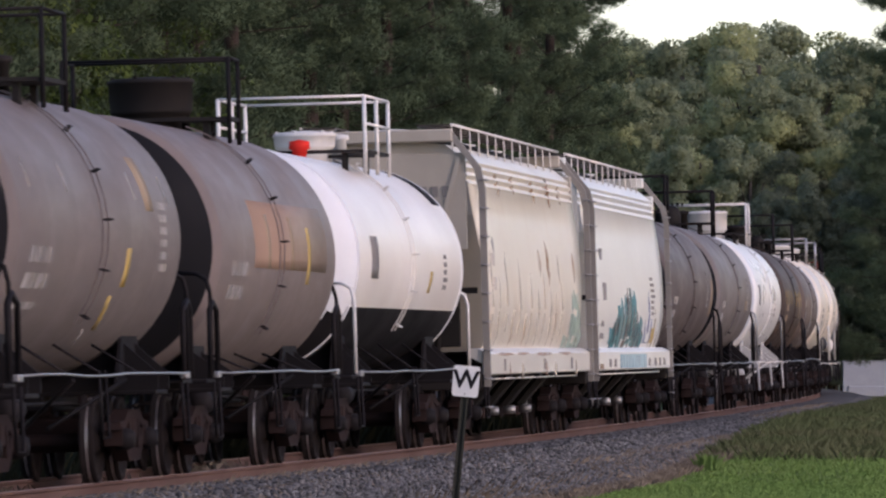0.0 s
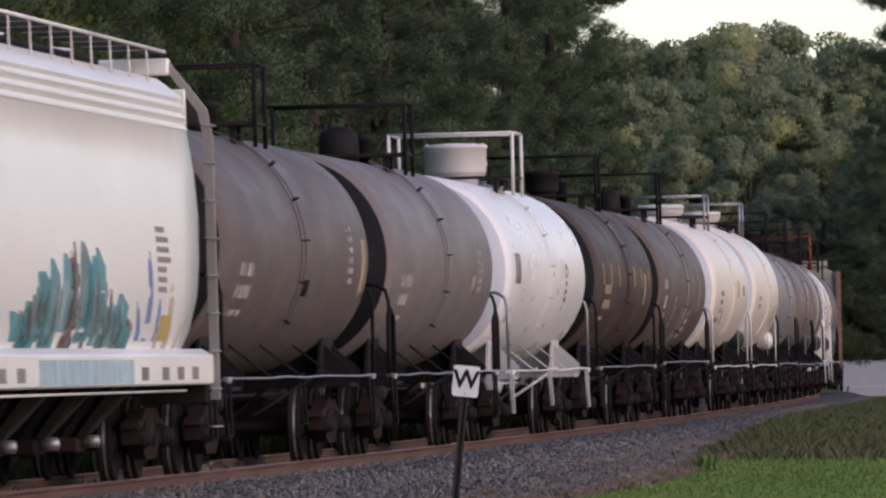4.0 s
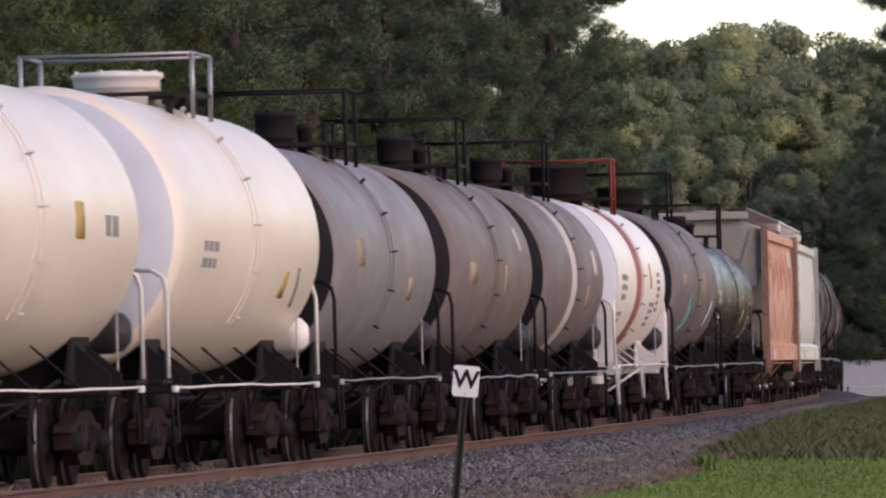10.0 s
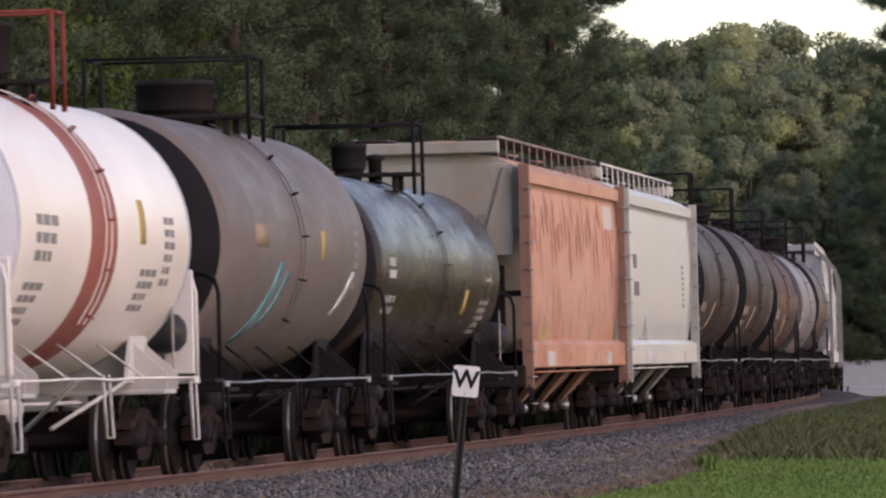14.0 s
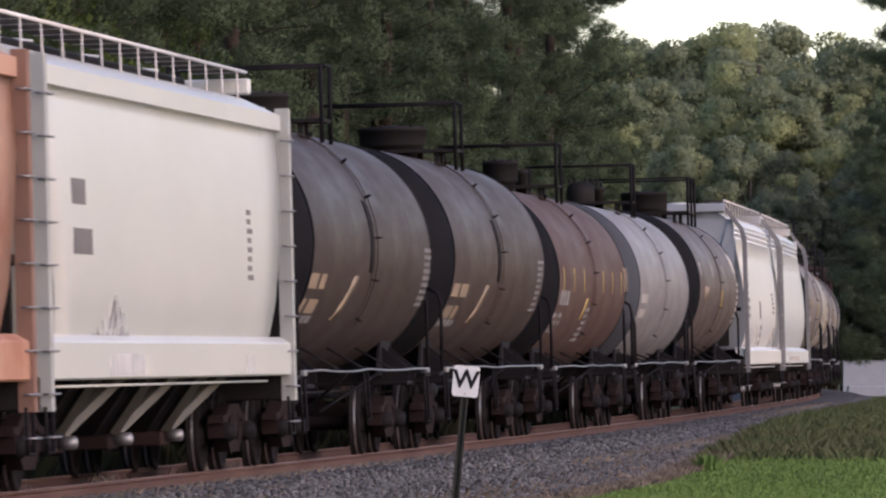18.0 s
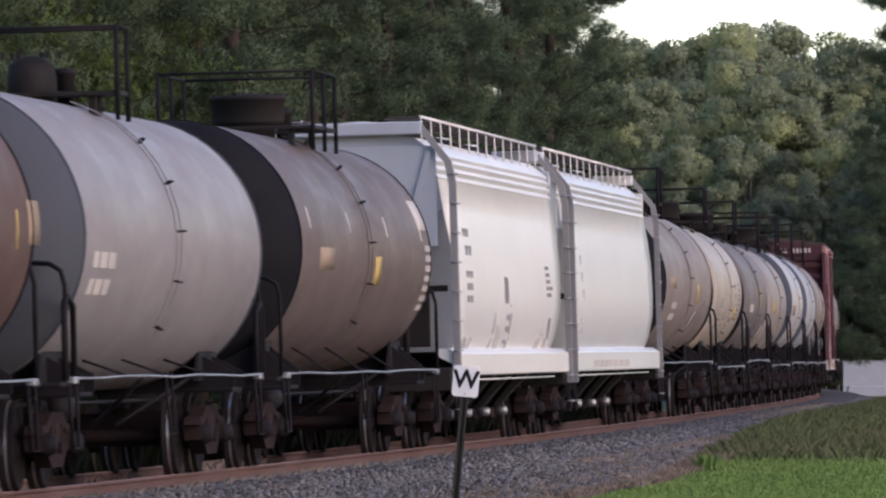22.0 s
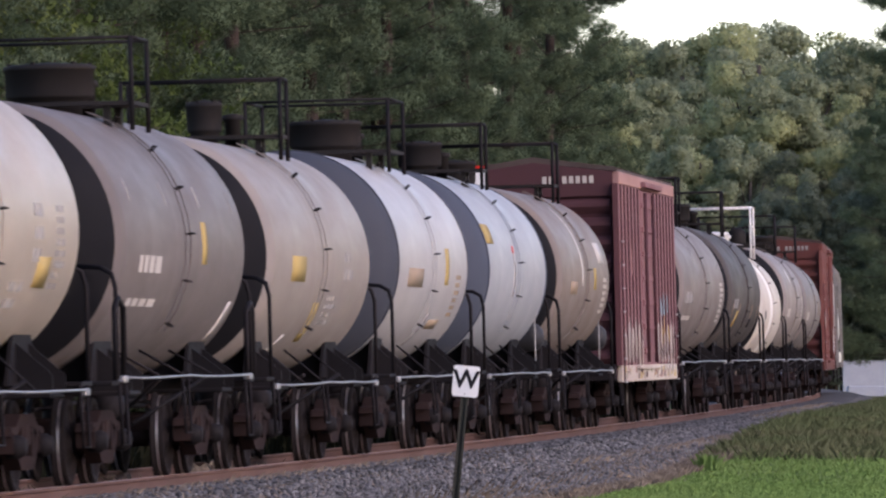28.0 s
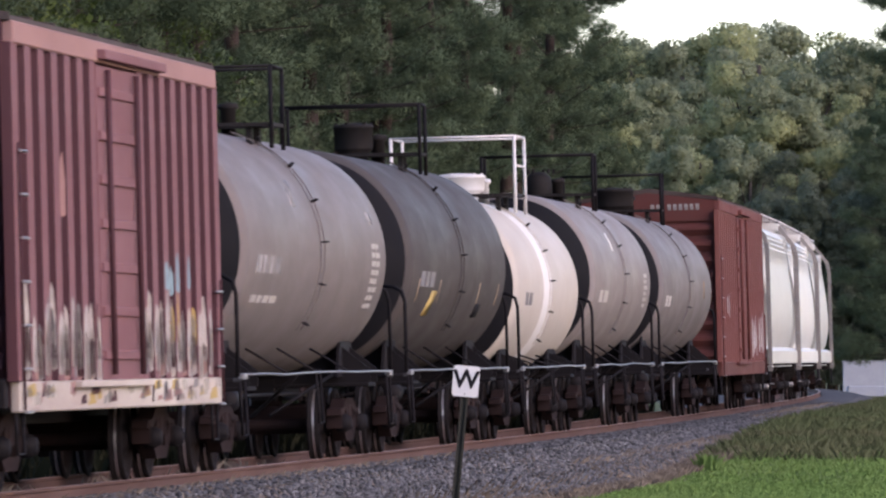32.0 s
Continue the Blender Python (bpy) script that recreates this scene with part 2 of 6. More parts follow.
xs = np.concatenate([np.linspace(-900, -60, 12), np.linspace(-48, -12, 10), np.arange(-10, 41, 1.0), np.linspace(46, 110, 9), np.linspace(150, 900, 9)])
ys = np.concatenate([np.linspace(-300, 40, 12), np.arange(46, 400, 4.0), np.linspace(410, 600, 20), np.linspace(640, 2400, 14)])
gv = [(x, y, ground_z(x, y)) for y in ys for x in xs]
nx = len(xs)
gf = [(j * nx + i, j * nx + i + 1, (j + 1) * nx + i + 1, (j + 1) * nx + i) for j in range(len(ys) - 1) for i in range(nx - 1)]
ground = tagged(new("ground", cloud("ground", gv, gf, soil)), "low grassy trackside ground of soil and thin turf", "ground", kind="structure")
for p in ground.data.polygons:
    p.use_smooth = True


def sweep(section, us, mats, name, closed=False):
    """Carries a cross-section of (w, z, material) along the line, leaning with the track."""
    bm = bmesh.new()
    lean = math.tan(radians(LEAN))
    rows = []
    for u in us:
        row = []
        for w, z, _ in section:
            x, y, lz, a = on_line(u, w)
            row.append(bm.verts.new((x, y, lz + z + (w * lean if abs(w) < 2.4 else math.copysign(2.4, w) * lean))))
        rows.append(row)
    k = len(section)
    for a, b in zip(rows, rows[1:]):
        for i in range(k if closed else k - 1):
            f = bm.faces.new((a[i], a[(i + 1) % k], b[(i + 1) % k], b[i]))
            f.material_index, f.smooth = section[i][2], False
    return to_mesh(name, bm, mats)


U_LONG = list(range(-690, -40, 20)) + list(range(-40, 330, 3)) + list(range(330, 880, 12))
tagged(new("ballast", sweep([(-4.4, -0.75, 0), (-2.3, -0.2, 0), (-1.0, -0.17, 0), (0, -0.18, 0), (0.8, -0.17, 0), (0.86, -0.125, 0), (2.15, -0.16, 0), (3.9, -0.66, 0)],
                            U_LONG, [ballast_mat], "ballast")), "grey crushed-stone ballast shoulder under the track", "ballast", kind="structure")
track = tagged(new("railway_track"), "single rusty railway track on grey ballast", "railway track", kind="structure")
RAIL_SECTION = [(-0.07, -0.172), (0.07, -0.172), (0.07, -0.16), (0.015, -0.14), (0.012, -0.045), (0.034, -0.036), (0.036, -0.008), (0.026, 0.0),
                (-0.026, 0.0), (-0.036, -0.008), (-0.034, -0.036), (-0.012, -0.045), (-0.015, -0.14), (-0.07, -0.16)]
for sx in (1, -1):
    sec = [(sx * 0.753 + w, z, 1 if i in (6, 7, 8) else 0) for i, (w, z) in enumerate(RAIL_SECTION)]
    part("rail", sweep(sec, U_LONG, [rail_brown, rail_top], "rail", True), None, track)
far_ties = bmesh.new()
for i in range(-30, 620):
    u = i * 0.6 - 0.3
    x, y, z, a = on_line(u)
    m = pose(x, y, z - 0.262, 0, -LEAN, -math.degrees(a))
    if 20 <= i < 300:
        me = shared("tie", lambda: slab((0, 0, 0), (2.6, 0.23, 0.18), 0.015), tie_mat)
        part("tie", me, None, track, at=m)
    else:
        box(far_ties, (0, 0, 0), (2.6, 0.23, 0.18), m)
tagged(part("ties", far_ties, tie_mat, track), kind="stuff")

# loose stones of the ballast
rng = np.random.default_rng(7)


def scatter(us, ws):
    a = np.interp(us, LINE_U, _h)
    return np.interp(us, LINE_U, LINE_X) + ws * np.cos(a), np.interp(us, LINE_U, LINE_Y) - ws * np.sin(a), np.interp(us, LINE_U, LINE_Z)


def stones(n, seed):
    r = np.random.default_rng(seed)
    us = 10 + 170 * r.random(n) ** 1.15
    ws = r.uniform(0.95, 3.9, n)
    x, y, z = scatter(us, ws)
    top = np.where(ws < 2.15, -0.14, -0.17 - (ws - 2.15) * 0.28) + np.minimum(ws, 2.4) * math.tan(radians(LEAN))
    size = r.uniform(0.018, 0.048, n)
    base = np.array([(1, 0, -.3), (-.5, .86, -.3), (-.5, -.86, -.3), (.5, .7, .5), (.4, -.75, .55), (-.8, 0, .6)])
    tri = np.array([(0, 3, 4), (0, 1, 3), (1, 5, 3), (1, 2, 5), (2, 4, 5), (0, 4, 2), (3, 5, 4)])
    ang = r.uniform(0, math.tau, n)
    jit = base[None] * r.uniform(0.6, 1.3, (n, 6, 3)) * size[:, None, None]
    c, s = np.cos(ang)[:, None], np.sin(ang)[:, None]
    v = np.stack([jit[..., 0] * c - jit[..., 1] * s, jit[..., 0] * s + jit[..., 1] * c, jit[..., 2]], -1)
    v += np.stack([x, y, z + top + size * 0.2], -1)[:, None]
    f = tri[None] + (np.arange(n) * 6)[:, None, None]
    return v.reshape(-1, 3), f.reshape(-1, 3)


tagged(new("ballast_stones", cloud("ballast_stones", *stones(65000, 3), stone_mat)), "loose angular grey ballast stones beside the rail", "gravel", kind="stuff")


def blades(x, y, z, h, width, lean, seed):
    """Grass: three-point blades, bent over by chance."""
    r = np.random.default_rng(seed)
    n = len(x)
    a, b = r.uniform(0, math.tau, n), r.uniform(0, math.tau, n)
    h = h * r.uniform(0.55, 1.25, n)
    dx, dy = np.cos(a) * width, np.sin(a) * width
    tx, ty = np.cos(b) * h * lean * r.random(n), np.sin(b) * h * lean * r.random(n)
    p = np.stack([x, y, z], -1)
    v = np.stack([p - np.stack([dx, dy, 0 * dx + 0.02], -1), p + np.stack([dx, dy, 0 * dx - 0.02], -1),
                  p + np.stack([tx * 0.4 + dx * .6, ty * 0.4 + dy * .6, h * 0.6], -1), p + np.stack([tx, ty, h], -1)], 1)
    f = (np.array([(0, 1, 2), (0, 2, 3)])[None] + (np.arange(n) * 4)[:, None, None]).reshape(-1, 3)
    return v.reshape(-1, 3), f


def field(n, u0, u1, w0, w1, h, width, lean, seed, patch=None, near_fade=0.0, far_fade=0.0):
    r = np.random.default_rng(seed)
    us = r.uniform(u0 - near_fade * r.random(n), u1 + far_fade * r.random(n), n)
    ws = r.uniform(0, 1, n)
    ws = w0 + (w1 - w0) * ws
    x, y, _ = scatter(us, ws)
    keep = np.ones(n, bool) if patch is None else np.array([noise.noise((a * 0.5, b * 0.22, seed)) + r.uniform(-.3, .3) > patch for a, b in zip(x, y)])
    x, y = x[keep], y[keep]
    z = np.array([ground_z(a, b) for a, b in zip(x, y)])
    return blades(x, y, z, h, width, lean, seed + 50)


tagged(new("lawn", cloud("lawn", *field(90000, 30, 92, 3.65, 9.5, 0.05, 0.011, 1.3, 11, far_fade=16), lawn_mat)), "mown green lawn beside the railway", "grass", kind="stuff")
tagged(new("dry_grass", cloud("dry_grass", *field(48000, 30, 96, 2.3, 3.95, 0.12, 0.007, 1.1, 12, -0.3), straw_mat)), "dry straw-coloured grass along the ballast edge", "grass", kind="stuff")
tagged(new("weeds", cloud("weeds", *field(190000, 86, 200, 3.3, 11, 0.2, 0.0065, 1.0, 13, -0.9, near_fade=10), weed_mat)), "tall olive-brown weeds by the curve", "weeds", kind="stuff")


tagged(new("weeds", cloud("weeds", *field(45000, 116, 220, 2.5, 4.6, 0.2, 0.0065, 1.0, 14), weed_mat)), "brownish weeds growing over the ballast edge", "weeds", kind="stuff")


def trackside_weeds(u0, u1, w0, w1, n, h, seed):
    r = np.random.default_rng(seed)
    us = r.uniform(u0, u1, n)
    ws = r.uniform(w0, w1, n)
    x, y, z = scatter(us, ws)
    top = np.where(np.abs(ws) < 2.15, -0.19, -0.2 - (np.abs(ws) - 2.15) * 0.263)
    return blades(x, y, z + top, h, 0.009, 1.3, seed)


for k, (u0, u1, w0, w1, n, h) in enumerate(((38, 44, -.5, .5, 160, .2), (30, 33, -.4, .5, 90, .18), (15, 60, 1.0, 3.4, 3600, .15), (120, 175, 1.7, 3.6, 6000, .16), (60, 120, 2.6, 4.0, 4500, .15), (22, 26, -.5, .4, 90, .16))):
    tagged(new("dry_weed", cloud("dry_weed", *trackside_weeds(u0, u1, w0, w1, n, h, 70 + k), straw_mat)), "dry straw weeds growing in the ballast", "weeds", kind="stuff")

# added behind the wheels; the woods' deep shade is put into its colour
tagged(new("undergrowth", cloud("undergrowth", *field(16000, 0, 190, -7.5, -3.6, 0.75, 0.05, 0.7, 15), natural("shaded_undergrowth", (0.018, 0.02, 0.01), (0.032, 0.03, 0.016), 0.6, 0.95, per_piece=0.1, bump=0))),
       "undergrowth added along the foot of the woods, coloured as deep shade", "undergrowth", kind="stuff")

# small leafy plant at the edge of the lawn
px_, py_ = 4.26, 140.0
r_ = np.random.default_rng(5)
bx, by = px_ + r_.normal(0, .06, 260), py_ + r_.normal(0, .15, 260)
tagged(new("low_plant", cloud("low_plant", *blades(bx, by, np.full(260, ground_z(px_, py_)), 0.24, 0.03, 0.9, 6), lawn_mat)), "small bright green leafy plant in the grass", "plant", kind="stuff")

# ---- the whistle board ----
sign_white = paint("sign_white", (0.78, 0.78, 0.78), 0.45, (0.5, 0.48, 0.46), 0.3, 0.2, courses=0.0)
sign_black = paint("sign_letter_black", (0.015, 0.014, 0.018), 0.5, (0.04, 0.04, 0.04), 0.3, 0.1, courses=0.0)
post_green = paint("post_dark_green", (0.03, 0.035, 0.03), 0.6, (0.07, 0.06, 0.05), 0.5, 0.3, courses=0.0)
SIGN = pose(0.247, 94.0, 1.70, 0, 5.2, -4.0)
sign = tagged(new("whistle_board"), "white board with black letter W on a leaning dark post", "sign")
sign.matrix_world = SIGN


def rounded(w, h, r, k=5):
    pts = []
    for cx, cz, a0 in ((w / 2 - r, h / 2 - r, 0), (-w / 2 + r, h / 2 - r, 90), (-w / 2 + r, -h / 2 + r, 180), (w / 2 - r, -h / 2 + r, 270)):
        pts += [(cx + r * math.cos(radians(a0 + 90 * i / k)), cz + r * math.sin(radians(a0 + 90 * i / k))) for i in range(k + 1)]
    return pts


board = part("board", plate(bmesh.new(), rounded(0.285, 0.335, 0.03), "y", 0, 0.006), sign_white, sign)
post = bmesh.new()
plate(post, [(-0.04, 0.012), (-0.02, 0.012), (-0.02, 0.045), (0.02, 0.045), (0.02, 0.012), (0.04, 0.012), (0.04, 0.018), (0.026, 0.052), (-0.026, 0.052), (-0.04, 0.018)], "z", -1.95, 0.12)
part("post", post, post_green, sign)
txt = bpy.data.curves.new("letter", "FONT")
txt.body, txt.size, txt.align_x, txt.align_y, txt.extrude, txt.offset = "W", 0.262, "CENTER", "CENTER", 0.001, 0.007
tob = new("letter_tmp", txt)
dg = bpy.context.evaluated_depsgraph_get()
letter_mesh = bpy.data.meshes.new_from_object(tob.evaluated_get(dg))
bpy.data.objects.remove(tob)
letter_mesh.materials.clear()
letter_mesh.materials.append(sign_black)
part("letter", letter_mesh, None, board, "black capital W", at=pose(0, -0.003, 0.012, 90, 0, 0))
for z in (0.13, -0.135):
    part("bolt", shared("bolt", lambda: lathe(bmesh.new(), [(-0.006, 0.006, 0), (-0.004, 0.01, 0), (0, 0.011, 0)], "y", 8), steel), None, sign, at=pose(0, 0, z))

# ---- concrete wall and slab beyond the curve ----
wall = tagged(new("concrete_wall"), "low pale blue-grey concrete wall beyond the curve", "wall", kind="structure")
wz = 0.35
part("wall_body", slab((25.7, 430, wz + 0.72), (12.0, 0.4, 1.5), 0.03), concrete, wall)
part("coping", slab((25.7, 430, wz + 1.5), (12.1, 0.5, 0.07), 0.02), concrete, wall)
tagged(new("concrete_slab", to_mesh("concrete_slab", slab((20.6, 410, 0.45), (3.2, 2.0, 0.5), 0.04), concrete)), "weathered pale concrete slab lying in the grass", "slab")

# ---- trees ----
bark_pine = natural("pine_bark", (0.03, 0.022, 0.017), (0.055, 0.04, 0.032), 4.0, 0.95, bump=0.8)
bark_grey = natural("hardwood_bark", (0.045, 0.04, 0.034), (0.075, 0.066, 0.056), 4.0, 0.95, bump=0.8)
needles = natural("pine_needles", (0.066, 0.096, 0.055), (0.108, 0.138, 0.076), 0.4, 1.0, third=(0.042, 0.06, 0.042), per_piece=0.08, bump=0, leafy=0.3)
leaves_dark = natural("dark_leaves", (0.04, 0.07, 0.02), (0.07, 0.11, 0.03), 0.35, 1.0, per_piece=0.08, bump=0, leafy=0.3)
# distance haze is put into the far leaves' colours as extra paleness
leaves_far = natural("hazed_green_leaves", (0.245, 0.285, 0.175), (0.28, 0.315, 0.195), 0.12, 1.0, per_piece=0.03, bump=0, leafy=0.55)
leaves_far_light = natural("hazed_yellow_leaves", (0.325, 0.36, 0.185), (0.36, 0.385, 0.2), 0.12, 1.0, per_piece=0.03, bump=0, leafy=0.55)
# the lower crowns' shade is put into this darker leaf colour
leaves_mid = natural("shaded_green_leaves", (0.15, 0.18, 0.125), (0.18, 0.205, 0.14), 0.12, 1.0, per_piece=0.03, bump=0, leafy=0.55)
leaves_light = natural("yellow_green_leaves", (0.06, 0.095, 0.026), (0.1, 0.13, 0.04), 0.35, 1.0, per_piece=0.08, bump=0, leafy=0.4, third=(0.12, 0.12, 0.035))


def leaf_cards(p, out, size, r, long=1.5):
    """A leaf, or spray of small leaves, at each point, turned by chance."""
    n = len(p)
    d = r.normal(0, 1, (n, 3))
    d /= np.linalg.norm(d, axis=1)[:, None]
    e = np.cross(d, r.normal(0, 1, (n, 3)))
    e /= np.linalg.norm(e, axis=1)[:, None]
    s = size * r.uniform(0.6, 1.3, n)[:, None]
    v = np.stack([p - d * s * long / 2 - e * s / 2, p - d * s * long / 3 + e * s / 2, p + d * s * long / 2], 1)
    return facing(v, out, 0.55)


def facing(v, out, up=0.25):
    """Turns each leaf's upper face outwards and gives it the roundness of its spray."""
    g = np.cross(v[:, 1] - v[:, 0], v[:, 2] - v[:, 0])
    away = np.einsum("ij,ij->i", g, out) < 0
    v[away] = v[away][:, [0, 2, 1]]
    g[away] *= -1
    g /= np.linalg.norm(g, axis=1)[:, None] + 1e-9
    nrm = out / (np.linalg.norm(out, axis=1)[:, None] + 1e-9) + 0.3 * g + np.array([0, 0, up])
    nrm /= np.linalg.norm(nrm, axis=1)[:, None] + 1e-9
    return v.reshape(-1, 3), np.arange(len(v) * 3).reshape(-1, 3), np.repeat(nrm, 3, axis=0)


def leafy_crown(material, v, f, nrm):
    return cloud("leaf_crown", v, f, material, nrm)


def needle_tufts(c, out, count, r, length=0.15):
    """Needle sprays: narrow blades that fan out round each twig."""
    n = len(c)
    d = r.normal(0, 1, (n, count, 3)) + out[:, None] * 0.9 + np.array([0, 0, 0.35])
    d /= np.linalg.norm(d, axis=2)[..., None]
    L = length * r.uniform(0.6, 1.2, (n, count, 1))
    e = np.cross(d, r.normal(0, 1, (n, count, 3)))
    e /= np.linalg.norm(e, axis=2)[..., None]
    start = c[:, None] + r.normal(0, 0.07, (n, count, 3))
    w = 0.012 if length < 0.15 else 0.024
    v = np.stack([start - e * w, start + e * w, start + d * L], 2).reshape(-1, 3, 3)
    return facing(v, np.repeat(out, count, axis=0) + d.reshape(-1, 3) * 0.25)


def pine(seed, height=17.0, low=2.2, fine=28):
    r = np.random.default_rng(seed)
    tree = new("pine_tree")
    wood = bmesh.new()
    lean = r.normal(0, 0.012, 2)
    spine = [(lean[0] * z + 0.05 * math.sin(z * .7 + seed), lean[1] * z, z) for z in np.linspace(-0.3, height, 9)]
    for i in range(8):
        t0, t1 = i / 8, (i + 1) / 8
        tube(wood, [spine[i], spine[i + 1]], 0.24 * (1 - (t0 + t1) / 2 * 0.88), 8)
    cs, outs = [], []
    z = low
    while z < height - 0.3:
        f = (z - low) / (height - low)
        reach = (0.8 + 2.9 * (1 - f) ** 0.7) * r.uniform(0.8, 1.15)
        turn0 = r.uniform(0, math.tau)
        for k in range(5):
            a = turn0 + k * math.tau / 5 + r.uniform(-0.4, 0.4)
            L = reach * r.uniform(0.55, 1.1)
            up = r.uniform(-0.1, 0.18) + 0.4 * f
            p0 = np.array([lean[0] * z, lean[1] * z, z + r.uniform(-.15, .15)])
            d = np.array([math.cos(a), math.sin(a), up])
            p1, p2 = p0 + d * L * 0.55, p0 + d * L + np.array([0, 0, 0.1 * L])
            tube(wood, [p0, p1, p2], 0.006 + 0.004 * L, 4)
            for j in range(1 + int(1.1 * L)):       # rounded sprays of twigs, thick towards the limb's end
                s = 1.0 - 0.6 * (j / (1 + 1.1 * L)) - 0.1 * r.random()
                side = np.array([-math.sin(a), math.cos(a), 0]) * r.normal(0, 0.1 + 0.18 * L * (1.2 - s))
                q = p0 + d * L * s + np.array([0, 0, 0.1 * L * max(s - .5, 0)]) + side
                size = r.uniform(0.34, 0.64)
                for i in range(16):
                    o = r.normal(0, 1, 3)
                    o = o / np.linalg.norm(o) * (0.45 + 0.55 * r.random()) * size * np.array([1, 1, 0.5])
                    cs.append(q + o)
                    outs.append(o / size * np.array([1, 1, 1.5]) + d * 0.15)
        z += r.uniform(0.8, 1.35)
    part("trunk", wood, bark_pine, tree)
    part("crown", leafy_crown(needles, *needle_tufts(np.array(cs), np.array(outs), fine, r, 0.125 if fine > 20 else 0.22)), None, tree)
    return tagged(tree, "tall dark green pine tree at the edge of the woods", "tree", "woods beside the railway")


def hardwood(seed, height, spread, material, count, leaf, label, fork=0.3, low=0.1):
    r = np.random.default_rng(seed)
    tree = new("broadleaf_tree")
    wood = bmesh.new()
    fork = height * fork
    tube(wood, [(0, 0, -0.3), (0.05, 0.02, fork * 0.5), (0, 0.06, fork)], 0.24, 8)
    tube(wood, [(0, 0.06, fork), (0.1, 0, height * 0.6), (0, 0, height * 0.92)], 0.12, 6)
    lumps = []
    for k in range(15):
        a, f = k * 2.4 + r.uniform(-.3, .3), (k + r.uniform(0, 1)) / 15
        reach = spread * (0.55 + 1.9 * f * (1 - f)) * r.uniform(0.7, 1.05) * (1 if f < 0.85 else 0.6)
        tip = np.array([math.cos(a) * reach, math.sin(a) * reach, height * (low + (0.97 - low) * f)])
        root = np.array([0, 0, max(tip[2] * 0.72, fork * 0.6)])
        tube(wood, [root, (root + tip) / 2 + np.array([0, 0, 0.3]), tip], 0.05, 5)
        for j in range(11):
            q = root + (tip - root) * r.uniform(0.35, 1.1) + r.normal(0, spread * 0.13, 3)
            lumps.append((q, (0.24 + 0.03 * height + 0.06 * spread) * r.uniform(0.55, 1.1)))
            tube(wood, [(root + tip) / 2, q], 0.018, 3)
    part("trunk", wood, bark_grey, tree)
    per = count // len(lumps)
    pts, outs = [], []
    for q, s in lumps:
        d = r.normal(0, 1, (per, 3))
        d /= np.linalg.norm(d, axis=1)[:, None]
        pts.append(q + d * s * (0.55 + 0.5 * r.random(per)[:, None]) * np.array([1, 1, 0.75]))
        outs.append(d + r.normal(0, 0.15, (per, 3)))
    part("crown", leafy_crown(material, *leaf_cards(np.concatenate(pts), np.concatenate(outs), leaf, r)), None, tree)
    return tagged(tree, label, "tree", "woods beside the railway")


def plant(proto, x, y, turn, size=1.0):
    """Puts a tree of this kind on the ground."""
    m = pose(x, y, ground_z(x, y) - 0.05, 0, 0, turn)
    if not proto.get("placed"):
        proto["placed"] = 1
        proto.matrix_basis = m
        t = proto
    else:
        t = copy_thing(proto, m)
    t.scale = (size, size, size)
    return t


r = np.random.default_rng(21)
pines = [pine(s, h, lo, n) for s, h, lo, n in ((1, 17.5, 1.6, 38), (2, 19, 2.4, 38), (3, 16, 1.0, 13), (4, 18, 2.2, 13))]
k = 0
for row, (w0, step) in enumerate(((-7.2, 6.2), (-11.5, 6.4), (-17.5, 9.0))):
    u = 52.0 + row * 2
    while u < 199 - row * 1.5:
        x, y, _, _ = on_line(u, w0 + r.uniform(-1.7, 1.2))
        if x / y > -0.085:
            plant(pines[k % 2 + (2 if row else 0)], x, y, r.uniform(0, 360), r.uniform(0.8, 1.15))
            k += 1
        u += step * r.uniform(0.75, 1.25)
dark = [hardwood(s, 18, 3.6, leaves_dark, 3000, 0.4, "broad dark green leafy tree in the added woods out of view") for s in (31, 32)]
light = [hardwood(s, 18, 3.6, leaves_light, 60000, 0.085, "yellowish green leafy tree in the woods") for s in (33, 34)]
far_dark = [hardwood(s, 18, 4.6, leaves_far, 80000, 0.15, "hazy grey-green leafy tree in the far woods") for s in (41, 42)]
far_light = [hardwood(s, 18, 4.6, leaves_far_light, 80000, 0.15, "yellowish green leafy tree in the far woods, paled as haze") for s in (43, 44)]
far_mid = [hardwood(s, 18, 4.2, leaves_mid, 80000, 0.15, "grey-green leafy tree at the foot of the far woods, darkened as shade") for s in (45, 46)]
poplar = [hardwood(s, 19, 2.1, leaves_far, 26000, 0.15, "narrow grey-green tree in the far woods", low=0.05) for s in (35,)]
for x, y, s in ((-7.9, 128, 0.8), (-6.7, 137, 0.9), (-9.5, 148, 1.0), (-6.5, 152, 0.7)):
    plant(light[k % 2], x, y, r.uniform(0, 360), s)
    k += 1


def crown_at(proto, side, d, top):
    """Plants a tree so many metres out, off to the side by that share of the distance, with its top that high over the eye's level by the same share."""
    x, y = side * d, d
    h = {"broadleaf_tree": 18.6}[proto.name.split(".")[0]]
    return plant(proto, x, y, r.uniform(0, 360), (top * d + EYE_Z - ground_z(x, y)) / h)


